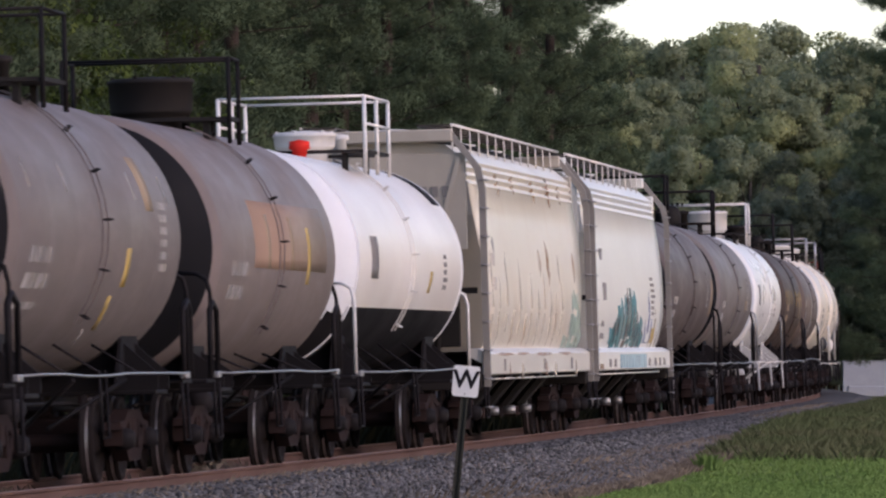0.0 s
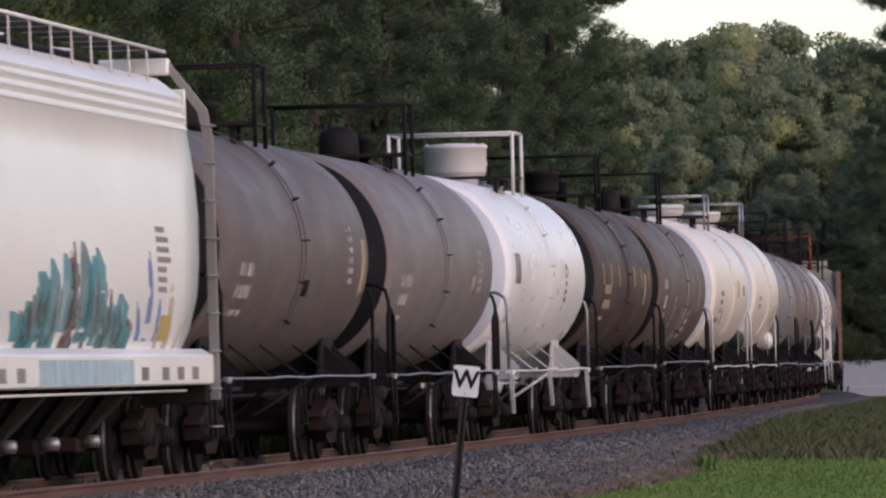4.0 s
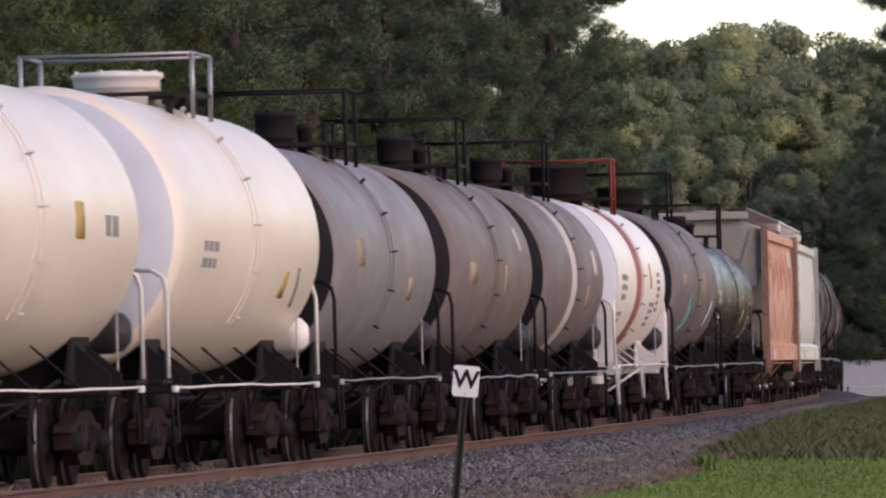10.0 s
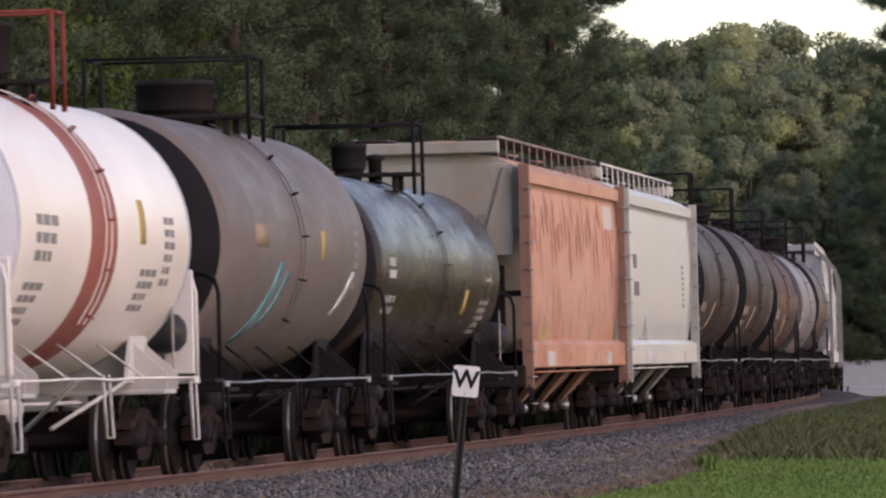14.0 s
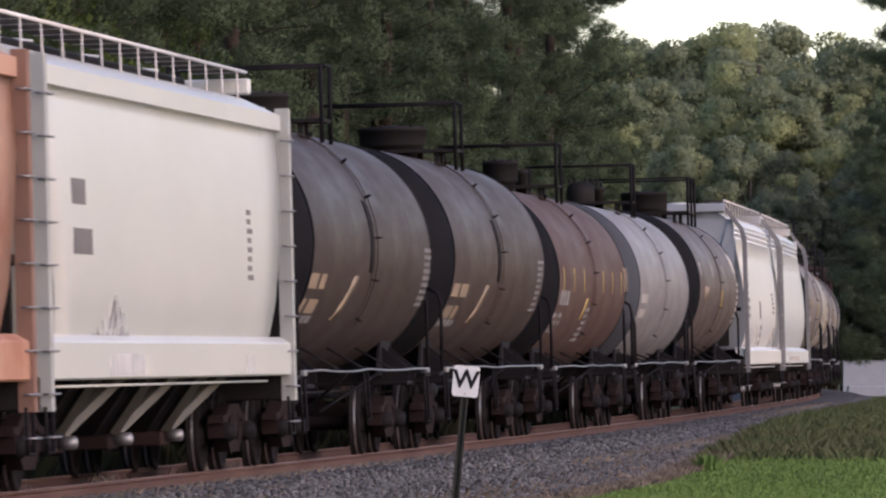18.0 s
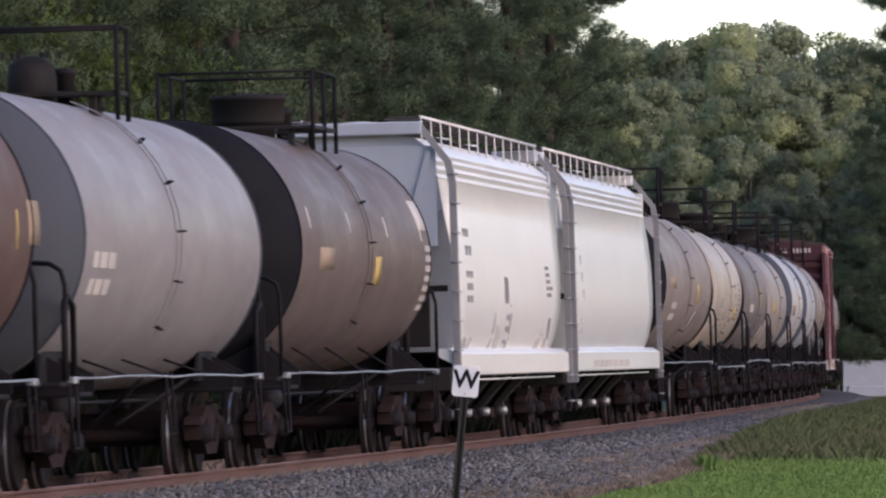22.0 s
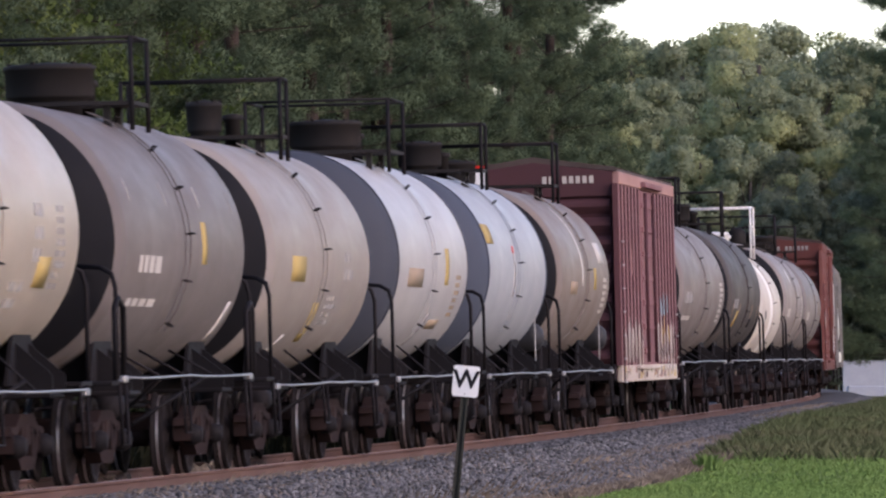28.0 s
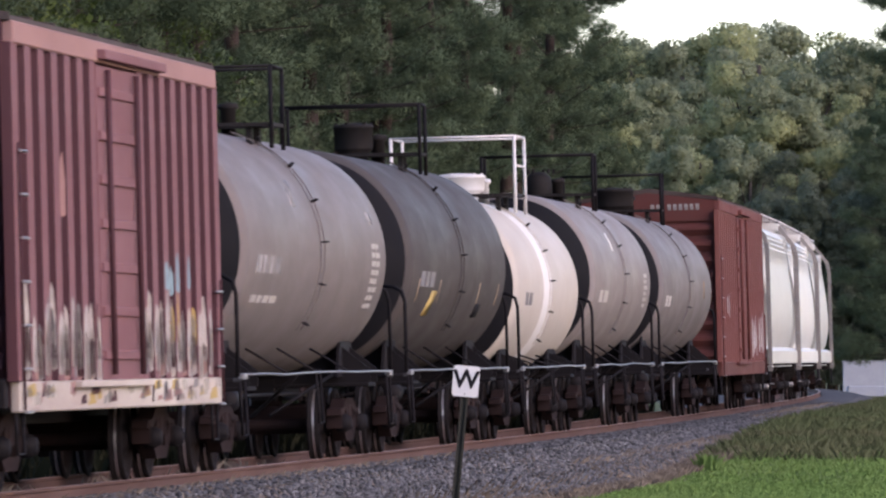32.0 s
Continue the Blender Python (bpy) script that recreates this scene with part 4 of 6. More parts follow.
def hopper_car(L, body, sill, label, style="round", end=None, post=None, bays=3, walk_mat=None, chute=None, marks=(), seed=0):
    end, post, walk_mat, chute = end or body, post or body, walk_mat or white_steel, chute or body
    car = tagged(new("hopper_car"), label, "railway car", "freight cars of the train")
    half = L / 2
    E = half - 0.55                   # the corner posts
    side, upper = hopper_section(style)
    shell = bmesh.new()
    outline = side + upper
    n = len(outline)
    def y_end(z):
        return E - 0.12 - max(0.0, 3.3 - z) * 0.62 if z < 3.3 else E - 0.12
    ring = {}
    NY = 14
    for sx in (1, -1):
        for i, (x, z) in enumerate(outline):
            for j in range(NY + 1):
                y = -y_end(z) + 2 * y_end(z) * j / NY
                ring[sx, i, j] = shell.verts.new((sx * x, y, z))
        for i in range(n - 1):
            for j in range(NY):
                f = shell.faces.new((ring[sx, i, j], ring[sx, i, j + 1], ring[sx, i + 1, j + 1], ring[sx, i + 1, j]))
                f.smooth = i < len(side) - 1
                f.material_index = 0
    for j in (0, NY):                 # sloped end sheets
        for i in range(n - 1):
            shell.faces.new((ring[1, i, j], ring[1, i + 1, j], ring[-1, i + 1, j], ring[-1, i, j])).material_index = 1
    bmesh.ops.remove_doubles(shell, verts=shell.verts[:], dist=1e-4)
    part("body", shell, [body, end], car)
    for sx in (1, -1):
        up, foot = (0.14, 1.1) if style == "flat" else (0.0, 1.02)
        lip = [(1.3, 1.42 + up), (1.44, 1.42 + up), (1.555, 1.355 + up), (1.57, 1.335 + up), (1.57, foot + 0.02), (1.54, foot), (1.5, foot + 0.02), (1.5, 1.2 + up), (1.3, 1.3 + up)]
        part("side_sill", plate(bmesh.new(), [(sx * x, z) for x, z in lip], "y", -E + 0.02, E - 0.02), sill, car)
        part("sill_pipe", tube(bmesh.new(), [(sx * 1.46, -E + 1.2, foot - 0.06), (sx * 1.46, E - 1.6, foot - 0.06)], 0.016, 5), sill, car)
        for e in (1, -1):
            pb = bmesh.new()
            if style == "round":
                line = [(1.53, .85), (1.63, .85), (1.62, 3.78), (1.56, 4.1), (1.13, 4.66), (1.03, 4.66), (1.46, 4.07), (1.52, 3.75)]
                plate(pb, [(sx * x, z) for x, z in line], "y", e * E - 0.05, e * E + 0.05)
            else:
                box(pb, (sx * 1.53, e * E, 2.55), (0.16, 0.22, 3.5))
            p = part("corner_post", pb, post, car)
            for i in range(9):
                z = 0.55 + i * 0.42
                part("rung", shared("hopper_rung", lambda: tube(bmesh.new(), [(-0.02, -0.26, 0), (0.07, -0.26, 0), (0.07, 0.26, 0), (-0.02, 0.26, 0)], 0.012, 5), steel), None, p,
                     at=pose(sx * 1.56, e * (E - 0.1), z, 0, 0, 0 if sx > 0 else 180))
            part("stirrup_step", tube(bmesh.new(), [(sx * 1.55, e * (E - 0.3), 0.85), (sx * 1.56, e * (E - 0.3), 0.4), (sx * 1.56, e * (E + 0.15), 0.4), (sx * 1.55, e * (E + 0.15), 0.85)], 0.02, 5), black, car)
    for e in (1, -1):
        truck(car, e * (half - 2.35))
        part("end_sill", slab((0, e * (E + 0.05), 0.98), (3.0, 0.3, 0.34), 0.02), soot, car)
        fr = bmesh.new()
        for sx in (-0.85, 0.0, 0.85):
            tube(fr, [(sx, e * (E - 0.05), 1.1), (sx, e * (E - 0.1), 3.1)], 0.05, 5)
        box(fr, (0, e * (E - 0.14), 2.28), (2.9, 0.06, 0.09))
        part("end_frame", fr, soot, car)
        part("inner_bulkhead", slab((0, e * (E - 0.5), 2.1), (2.3, 0.06, 1.3), 0.02), soot, car)
        part("end_plate", slab((0, e * (E - 0.07), 3.6), (2.66, 0.05, 1.45), 0.02), end, car)
        part("end_beam", slab((0, e * (E - 0.02), 4.58), (2.3, 0.2, 0.19), 0.02), end, car)
        for sx in (1, -1):
            part("gusset", plate(bmesh.new(), [(sx * 1.28, 4.25), (sx * 1.2, 4.25), (sx * 0.8, 2.9), (sx * 0.88, 2.9)], "y", e * (E - 0.035), e * (E - 0.01)), end, car)
        part("slope_stiffener", slab((0, e * (E - 1.5), 1.35), (0.3, 2.2, 0.5), 0.02), black, car)
    part("centre_sill", slab((0, 0, 0.95), (0.4, 2 * E, 0.36), 0.02), black, car)
    # hopper chutes with their gates
    span = 2 * (half - 4.2)
    for i in range(bays):
        y = -span / 2 + span * (i + 0.5) / bays
        w = span / bays * 0.5
        ch = bmesh.new()
        for s in (1, -1):
            top_ = [(s * 1.45, y - w, 1.36), (s * 1.45, y + w, 1.36), (s * 0.05, y + w, 1.36), (s * 0.05, y - w, 1.36)]
            bot_ = [(s * 0.62, y - 0.32, 0.5), (s * 0.62, y + 0.32, 0.5), (s * 0.06, y + 0.32, 0.5), (s * 0.06, y - 0.32, 0.5)]
            a, b = [ch.verts.new(p) for p in top_], [ch.verts.new(p) for p in bot_]
            for k in range(4):
                ch.faces.new((a[k], a[(k + 1) % 4], b[(k + 1) % 4], b[k]))
            ch.faces.new(b)
        c = part("discharge_chute", ch, black, car)
        for s in (1, -1):
            part("outlet_gate", slab((s * 0.42, y, 0.42), (0.75, 0.72, 0.16), 0.02), truck_rust, c)
            part("gate_crank", lathe(bmesh.new(), [(s * 0.8, 0.07, 0), (s * 0.98, 0.07, 0), (s * 1.0, 0.03, 0)], "x", 8, (0, y, 0.45)), steel, c)
            part("chute_rib", tube(bmesh.new(), [(s * 1.5, y - w * 0.6, 1.3), (s * 0.8, y - 0.1, 0.55)], 0.075, 4), chute, c)
            part("chute_rib", tube(bmesh.new(), [(s * 1.5, y + w * 0.5, 1.3), (s * 0.8, y + 0.2, 0.55)], 0.075, 4), chute, c)
    # roof walks on brackets, hatches between them
    for sx in (1, -1):
        wk_ob = part("roof_walk", slab((sx * 0.86, 0, 4.735), (0.5, 2 * E - 0.3, 0.03), 0.005), grating, car, "dark steel grating walk")
        part("walk_edge", tube(bmesh.new(), [(sx * 1.12, -E + 0.15, 4.745), (sx * 1.12, E - 0.15, 4.745)], 0.022, 5), walk_mat, wk_ob)
        for i in range(int((2 * E - 0.5) / 1.42) + 1):
            y = -E + 0.3 + i * 1.42
            part("walk_bracket", shared("walk_bracket", lambda: tube(bmesh.new(), [(0.12, 0, -0.4), (0.11, 0, 0), (-0.4, 0, 0)], 0.016, 5), walk_mat), None, wk_ob,
                 at=pose(sx * 1.0, y, 4.725, 0, 0, 0 if sx > 0 else 180))
    part("hatch_coaming", slab((0, 0, 4.58), (0.86, 2 * E - 1.0, 0.22), 0.03), soot, car)
    for i in range(4):
        y = -E * 0.75 + E * 0.5 * i
        part("roof_hatch", lathe(bmesh.new(), [(4.6, 0.36, 0), (4.7, 0.36, 0), (4.71, 0.39, 0), (4.73, 0.38, 0), (4.75, 0.2, 0), (4.76, 0, 0)], "z", 16, (0, y, 0)), body, car)
    couplers(car, half)
    # lettering, stains and spray paint on the camera's side
    def x_at(z):
        both = side + upper
        return float(np.interp(z, [p[1] for p in both], [p[0] for p in both]))
    for kind, *v in marks:
        if kind == "patch":
            y0, y1, z0, z1, mat, *sl = v
            sl = sl[0] if sl else 0.0
            bm = bmesh.new()
            k = 5
            cols = []
            for i in range(k + 1):
                z = z0 + (z1 - z0) * i / k
                x = x_at(z) if z > 1.38 else 1.57
                cols.append([bm.verts.new((x + q, y + sl * i / k, z)) for q, y in ((0.006, y0), (0.006, y1), (-0.015, y1), (-0.015, y0))])
            for a, b in zip(cols, cols[1:]):
                for q in range(4):
                    bm.faces.new((a[q], a[(q + 1) % 4], b[(q + 1) % 4], b[q]))
            bm.faces.new(cols[0])
            bm.faces.new(cols[-1][::-1])
            part("side_marking", bm, mat, car)
        elif kind == "bars":
            y0, z0, nr, nc, w, h, mat = v
            rr = random.Random(seed + nr)
            bm = bmesh.new()
            for i in range(nr):
                y = y0
                for j in range(nc):
                    ww = w * rr.uniform(0.6, 1.2)
                    z = z0 - i * h * 1.8
                    box(bm, ((x_at(z) if z > 1.38 else 1.57), y + ww / 2, z), (0.014, ww, h))
                    y += ww * 1.3
            part("lettering", bm, mat, car)
        elif kind == "stain":             # a ragged run of rust or grime, broad above and thin below
            y0, z0, w, h, mat = v
            rr = random.Random(seed * 31 + int(y0 * 100))
            bm = bmesh.new()
            rows_ = []
            for i in range(8):
                f = i / 7
                ww = w * (0.06 + 2.9 * f * (1.02 - f)) * rr.uniform(0.7, 1.1)
                z = z0 - h * (1 - f)
                y = y0 + rr.uniform(-0.15, 0.15) * w
                rows_.append([bm.verts.new((max(x_at(z), 1.57 if z < 1.36 else 0) + k, y + s * ww / 2, z)) for s, k in ((-1, 0.004), (1, 0.004), (1, -0.015), (-1, -0.015))])
            for a, b in zip(rows_, rows_[1:]):
                for k in range(4):
                    bm.faces.new((a[k], a[(k + 1) % 4], b[(k + 1) % 4], b[k]))
            part("stain", bm, mat, car)
        elif kind == "endbars":
            z0, nr, nc, mat = v
            bm = bmesh.new()
            for i in range(nr):
                for j in range(nc):
                    box(bm, (0.35 + j * 0.17, -E + 0.035, z0 - i * 0.24), (0.1, 0.02, 0.16))
            part("lettering", bm, mat, car)
        elif kind == "graffiti":
            y0, y1, z0, z1, mats, count = v
            rr = random.Random(seed + 5)
            mid, wide = (y0 + y1) / 2, (y1 - y0) / 2
            for layer, (mat, share, w0, w1) in enumerate(mats):
                for i in range(int(count * share)):
                    bm = bmesh.new()
                    ya = rr.uniform(y0, y1 - w0)
                    tall = (z1 - z0) * (1 - 0.75 * abs((ya - mid) / wide)) * rr.uniform(0.6, 1.0)
                    za = z0 + (rr.uniform(0, 0.4) * tall if layer else 0)
                    ww, sl = rr.uniform(w0, w1), rr.uniform(-0.35, 0.35)
                    pts = []
                    for q in range(5):
                        z = min(za + tall * q / 4, z1)
                        pts.append((x_at(max(z, 1.39)) + 0.004 + 0.003 * layer, ya + sl * q / 4, z, ww * (1 if q < 4 else 0.25)))
                    for a, b in zip(pts, pts[1:]):
                        va = [bm.verts.new(p) for p in ((a[0], a[1], a[2]), (a[0], a[1] + a[3], a[2]), (b[0], b[1] + b[3], b[2]), (b[0], b[1], b[2]))]
                        vb = [bm.verts.new((p.co.x - 0.015, p.co.y, p.co.z)) for p in va]
                        bm.faces.new(va)
                        for q in range(4):
                            bm.faces.new((va[q], va[(q + 1) % 4], vb[(q + 1) % 4], vb[q]))
                    bmesh.ops.remove_doubles(bm, verts=bm.verts[:], dist=1e-5)
                    part("spray_stroke", bm, mat, car)
    car["half"], car["tc"] = half, half - 2.35
    return car


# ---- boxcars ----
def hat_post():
    """A pressed hat-shaped post: its outer face is coloured as lit, its flanks as shaded."""
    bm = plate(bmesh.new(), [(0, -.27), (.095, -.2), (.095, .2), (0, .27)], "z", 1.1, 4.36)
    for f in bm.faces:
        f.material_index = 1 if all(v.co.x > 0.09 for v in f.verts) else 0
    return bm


def box_car(L, body, label, roof_mat, foot, rib_mat, marks=(), ribs=17, seed=0, door=(-2.0, 1.0), end_mat=None, chord=None, marker=False):
    car = tagged(new("box_car"), label, "railway car", "freight cars of the train")
    half = L / 2
    E = half - 0.85
    X = 1.42
    end_mat, chord = end_mat or body, chord or rib_mat
    part("body", slab((0, 0, 2.72), (2 * X, 2 * E, 3.74), 0.02), body, car)
    roof = [(-1.5, 4.57), (-1.5, 4.62), (0, 4.82), (1.5, 4.62), (1.5, 4.57), (0, 4.76)]
    rf = part("roof", plate(bmesh.new(), roof, "y", -E - 0.05, E + 0.05), roof_mat, car)
    for i in range(11):
        y = -E + 2 * E * i / 10
        part("roof_rib", plate(bmesh.new(), [(-1.49, 4.61), (-1.49, 4.65), (0, 4.86), (1.49, 4.65), (1.49, 4.61), (0, 4.81)], "y", y - 0.04, y + 0.04), roof_mat, rf)
    for sx in (1, -1):
        part("top_chord", slab((sx * (X + 0.05), 0, 4.46), (0.12, 2 * E, 0.22), 0.015), chord, car)
        part("side_sill", slab((sx * (X + 0.04), 0, 0.95), (0.1, 2 * E, 0.3), 0.015), foot, car)
        for i in range(ribs + 1):
            y = -E + 0.08 + (2 * E - 0.16) * i / ribs
            if door[0] - 0.1 < y < door[1] + 0.1:
                continue
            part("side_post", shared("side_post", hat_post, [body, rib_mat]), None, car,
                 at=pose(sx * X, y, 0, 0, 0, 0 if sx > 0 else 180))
        d = bmesh.new()
        box(d, (sx * (X + 0.06), (door[0] + door[1]) / 2, 2.71), (0.09, door[1] - door[0], 3.22))
        dd = part("door", d, rib_mat, car)
        for i in range(7):
            part("door_rib", slab((sx * (X + 0.115), (door[0] + door[1]) / 2, 1.35 + i * 0.45), (0.04, door[1] - door[0] - 0.2, 0.1), 0.01), rib_mat, dd)
        part("door_bar", tube(bmesh.new(), [(sx * (X + 0.16), door[0] + 0.5, 1.15), (sx * (X + 0.16), door[0] + 0.5, 4.28)], 0.035, 6), end_mat, dd)
        part("door_bar", tube(bmesh.new(), [(sx * (X + 0.16), door[1] - 0.4, 1.15), (sx * (X + 0.16), door[1] - 0.4, 4.28)], 0.035, 6), end_mat, dd)
        part("door_track", slab((sx * (X + 0.12), (door[0] + door[1]) / 2 - 0.8, 1.06), (0.1, 5.2, 0.07), 0.01), foot, car)
        part("door_rail", slab((sx * (X + 0.15), (door[0] + door[1]) / 2 + 0.9, 4.43), (0.1, 4.6, 0.1), 0.01), rib_mat, car)
        for e in (1, -1):
            lad = part("side_ladder", tube(bmesh.new(), [(sx * (X + 0.12), e * (E - 0.1), 0.82), (sx * (X + 0.12), e * (E - 0.1), 3.4 if e * sx < 0 else 2.2)], 0.016, 5), end_mat, car)
            for i in range(7 if e * sx < 0 else 4):
                part("rung", shared("box_rung", lambda: tube(bmesh.new(), [(0, -0.22, 0), (0, 0.22, 0)], 0.016, 5), steel), None, lad, at=pose(sx * (X + 0.13), e * (E - 0.3), 0.8 + i * 0.42))
            part("stirrup_step", tube(bmesh.new(), [(sx * 1.45, e * (E - 0.05), 0.82), (sx * 1.46, e * (E - 0.05), 0.4), (sx * 1.46, e * (E - 0.5), 0.4), (sx * 1.45, e * (E - 0.5), 0.82)], 0.018, 5), black, car)
    for e in (1, -1):
        truck(car, e * (half - 2.9))
        part("end_top_plate", plate(bmesh.new(), [(-X, 4.14), (X, 4.14), (X, 4.57), (0, 4.76), (-X, 4.57)], "y", e * (E - 0.01), e * (E + 0.07)), end_mat, car)
        for i in range(9):
            part("end_corrugation", plate(bmesh.new(), [(e * E, -.15), (e * (E + 0.1), -.02), (e * (E + 0.09), .05), (e * E, .13)], "x", -X + 0.06, X - 0.06), end_mat, car, at=pose(0, 0, 1.25 + i * 0.34))
        part("end_sill", slab((0, e * (E + 0.06), 0.98), (2.8, 0.26, 0.3), 0.02), black, car)
        part("draft_sill", slab((0, e * (E + 0.2), 0.88), (0.36, 0.9, 0.28), 0.02), black, car)
    part("centre_sill", slab((0, 0, 0.8), (0.5, 2 * E, 0.3), 0.02), black, car)
    if marker:
        mb = part("marker_board", slab((-0.95, -E - 0.16, 4.52), (0.3, 0.03, 0.32), 0.01), sign_white, car, "white marker board with a red top")
        part("marker_top", slab((-0.95, -E - 0.16, 4.71), (0.3, 0.03, 0.05), 0.01), signal_red, mb)
        part("marker_stem", tube(bmesh.new(), [(-0.95, -E - 0.14, 4.42), (-0.95, -E - 0.02, 4.3)], 0.02, 5), black, mb)
    part("brake_wheel", tube(bmesh.new(), [(-0.75 + 0.26 * math.cos(k * math.tau / 16), -E - 0.22, 3.1 + 0.26 * math.sin(k * math.tau / 16)) for k in range(17)], 0.02, 5), black, car)
    couplers(car, half)
    rib_y = [-E + 0.08 + (2 * E - 0.16) * i / ribs for i in range(ribs + 1)]
    rib_y = [y for y in rib_y if not door[0] - 0.1 < y < door[1] + 0.1]
    for kind, *v in marks:
        if kind == "endbars":
            z0, x0, cols, mat = v
            for j in range(cols):
                if j != 2:
                    part("letter_bar", shared("letter_bar", lambda: box(bmesh.new(), (0, 0, 0), (0.075, 0.012, 0.13)), mat), None, car, at=pose(x0 + j * 0.12, -E - 0.075, z0))
        elif kind == "smear":             # worn and sprayed paint: ragged blotches on the ribs
            y0, y1, z0, z1, mat, chance, wide = v
            rr = random.Random(seed + int(chance * 100) + int(z1 * 10))
            for y in rib_y:
                if y0 <= y <= y1:
                    for off, x, w in ((0, X + 0.096, 0.38 * wide), (-0.235, X + 0.05, 0.09)):
                        if rr.random() < chance:
                            za = z0 + rr.uniform(0, 0.25) * (z1 - z0)
                            h = rr.uniform(0.45, 1.0) * (z1 - za)
                            wj = w * rr.uniform(0.7, 1.0)
                            yo = y + off + (rr.uniform(-1, 1) * (0.38 - wj) / 2 if not off else 0)
                            m = pose(x, yo, 0, 0, 0, 0 if not off else -50)
                            bm = plate(bmesh.new(), [(-wj / 2, za), (0, za - 0.03), (wj / 2, za), (wj * rr.uniform(.35, .5), za + h * rr.uniform(.5, .7)), (wj * rr.uniform(.2, .45), za + h * rr.uniform(.8, .95)), (wj * rr.uniform(-.1, .2), za + h), (-wj * rr.uniform(.2, .45), za + h * rr.uniform(.75, .95)), (-wj * rr.uniform(.35, .5), za + h * rr.uniform(.4, .6))], "x", -0.006, 0.004)
                            part("worn_paint", bm, mat, car, at=m)
        elif kind == "sillspots":
            rr = random.Random(seed + 9)
            for i in range(v[0]):
                y, w = rr.uniform(-E + 0.3, E - 0.3), rr.uniform(0.12, 0.7)
                z, h = rr.uniform(0.84, 1.0), rr.uniform(0.06, 0.2)
                part("worn_paint", plate(bmesh.new(), [(y - w / 2, z), (y + w / 2, z + 0.02), (y + w * 0.35, min(z + h, 1.09)), (y - w * 0.3, min(z + h * 0.8, 1.08))], "x", X + 0.08, X + 0.094), v[1][i % len(v[1])], car)
    car["half"], car["tc"] = half, half - 2.9
    return car


# ---- the cars, in their order from the head of the train ----
def tone(name, rgb, rough=0.5, amount=0.45, streaks=0.25, dirt=None, **kw):
    if "tank" in name and max(rgb) < 0.24:
        rgb = (rgb[0] * 0.96, rgb[1] * 0.9, rgb[2] * 0.89)
    if "tank" in name:
        kw.setdefault("gloss", 0.8 if min(rgb) > 0.4 else 0.05)
        streaks, kw["courses"] = streaks * 0.5, 0.04
    if "hopper" in name:
        streaks, kw["courses"] = streaks * 0.35, 0.02
    if min(rgb) > 0.4 and ("hopper" in name or "tank" in name or "sill" in name):
        rgb = tuple(min(c * 1.2, 0.82) for c in rgb)
        kw.setdefault("gloss", 0.8)
        rough = min(rough, 0.32)
    return paint(name, rgb, rough, dirt or tuple(c * 0.5 + 0.02 for c in rgb), amount, streaks, **kw)


# blue skylight on the pale tank ends is put into this colour
pale_head = tone("skylit_white_head", (0.47, 0.5, 0.55), 0.5, 0.4, 0.3, courses=0.0)
jacket_white = tone("white_tank", (0.66, 0.63, 0.6), 0.4, 0.35, 0.35, (0.35, 0.28, 0.22))
tank_silver = tone("dull_reservoir", (0.03, 0.03, 0.033), 0.4, 0.3, 0.2, gloss=0.12)
dusty_rib = tone("dusty_chute_rib", (0.028, 0.026, 0.026), 0.6)
rust_run = tone("rust_run", (0.36, 0.21, 0.11), 0.6, ragged=0.8)
red_run = tone("red_brown_run", (0.4, 0.165, 0.1), 0.6, ragged=0.85)
grime_run = tone("grime_run", (0.56, 0.51, 0.43), 0.6, ragged=0.85)
lip_rust = tone("rusty_lip", (0.5, 0.36, 0.29), 0.6, ragged=0.8)
pale_rust = tone("pale_rust_run", (0.52, 0.4, 0.29), 0.6, ragged=0.85)
sill_cream = tone("chalky_rusty_sill", (0.5, 0.49, 0.46), 0.55, 0.7, 0.08, (0.4, 0.36, 0.33), courses=0.0)
sill_white = tone("chalky_white_sill", (0.62, 0.62, 0.59), 0.5, 0.35, 0.08, (0.4, 0.38, 0.35), courses=0.0)
teal = tone("teal_spray", (0.1, 0.3, 0.33), 0.5, ragged=0.6)
brown_spray = tone("brown_spray", (0.16, 0.09, 0.08), 0.5, ragged=0.7)
blue_spray = tone("blue_spray", (0.2, 0.27, 0.5), 0.5, ragged=0.85)
white_spray = tone("white_spray", (0.68, 0.68, 0.66), 0.5, ragged=0.6)
grey_spray = tone("grey_green_spray", (0.22, 0.28, 0.27), 0.5, ragged=0.7)
belt_silver = tone("silver_belt", (0.5, 0.46, 0.42), 0.38, 0.4, 0.3)
belt_red = tone("red_oxide_belt", (0.3, 0.1, 0.08), 0.45, 0.5, 0.3)
belt_grey = tone("grey_belt", (0.24, 0.23, 0.23), 0.45)
belt_white = tone("white_belt", (0.72, 0.7, 0.67), 0.45, 0.3, 0.2)

YEL, WHT, DRK, TAN = placard_yellow, stencil_white, stencil_dark, placard_tan
TRAIN = []


def joined(start, car):
    TRAIN.append((start, car))


def std_marks(L, reporting=WHT, flag=YEL, strips=None, data=True):
    h = L / 2
    m = [("bars", -h * 0.68, -8, 2, 4, 0.3, 6, reporting), ("bars", -h * 0.68, -30, 1, 5, 0.22, 3, reporting)]
    if flag:
        m.append(("patch", h * 0.22, h * 0.22 + 0.32, -22, -6, flag))
    if data:
        m.append(("bars", h * 0.56, 14, 6, 3, 0.16, 3, reporting))
    if strips:
        m.append(("strips", strips, 8, 24, 6))
    return m


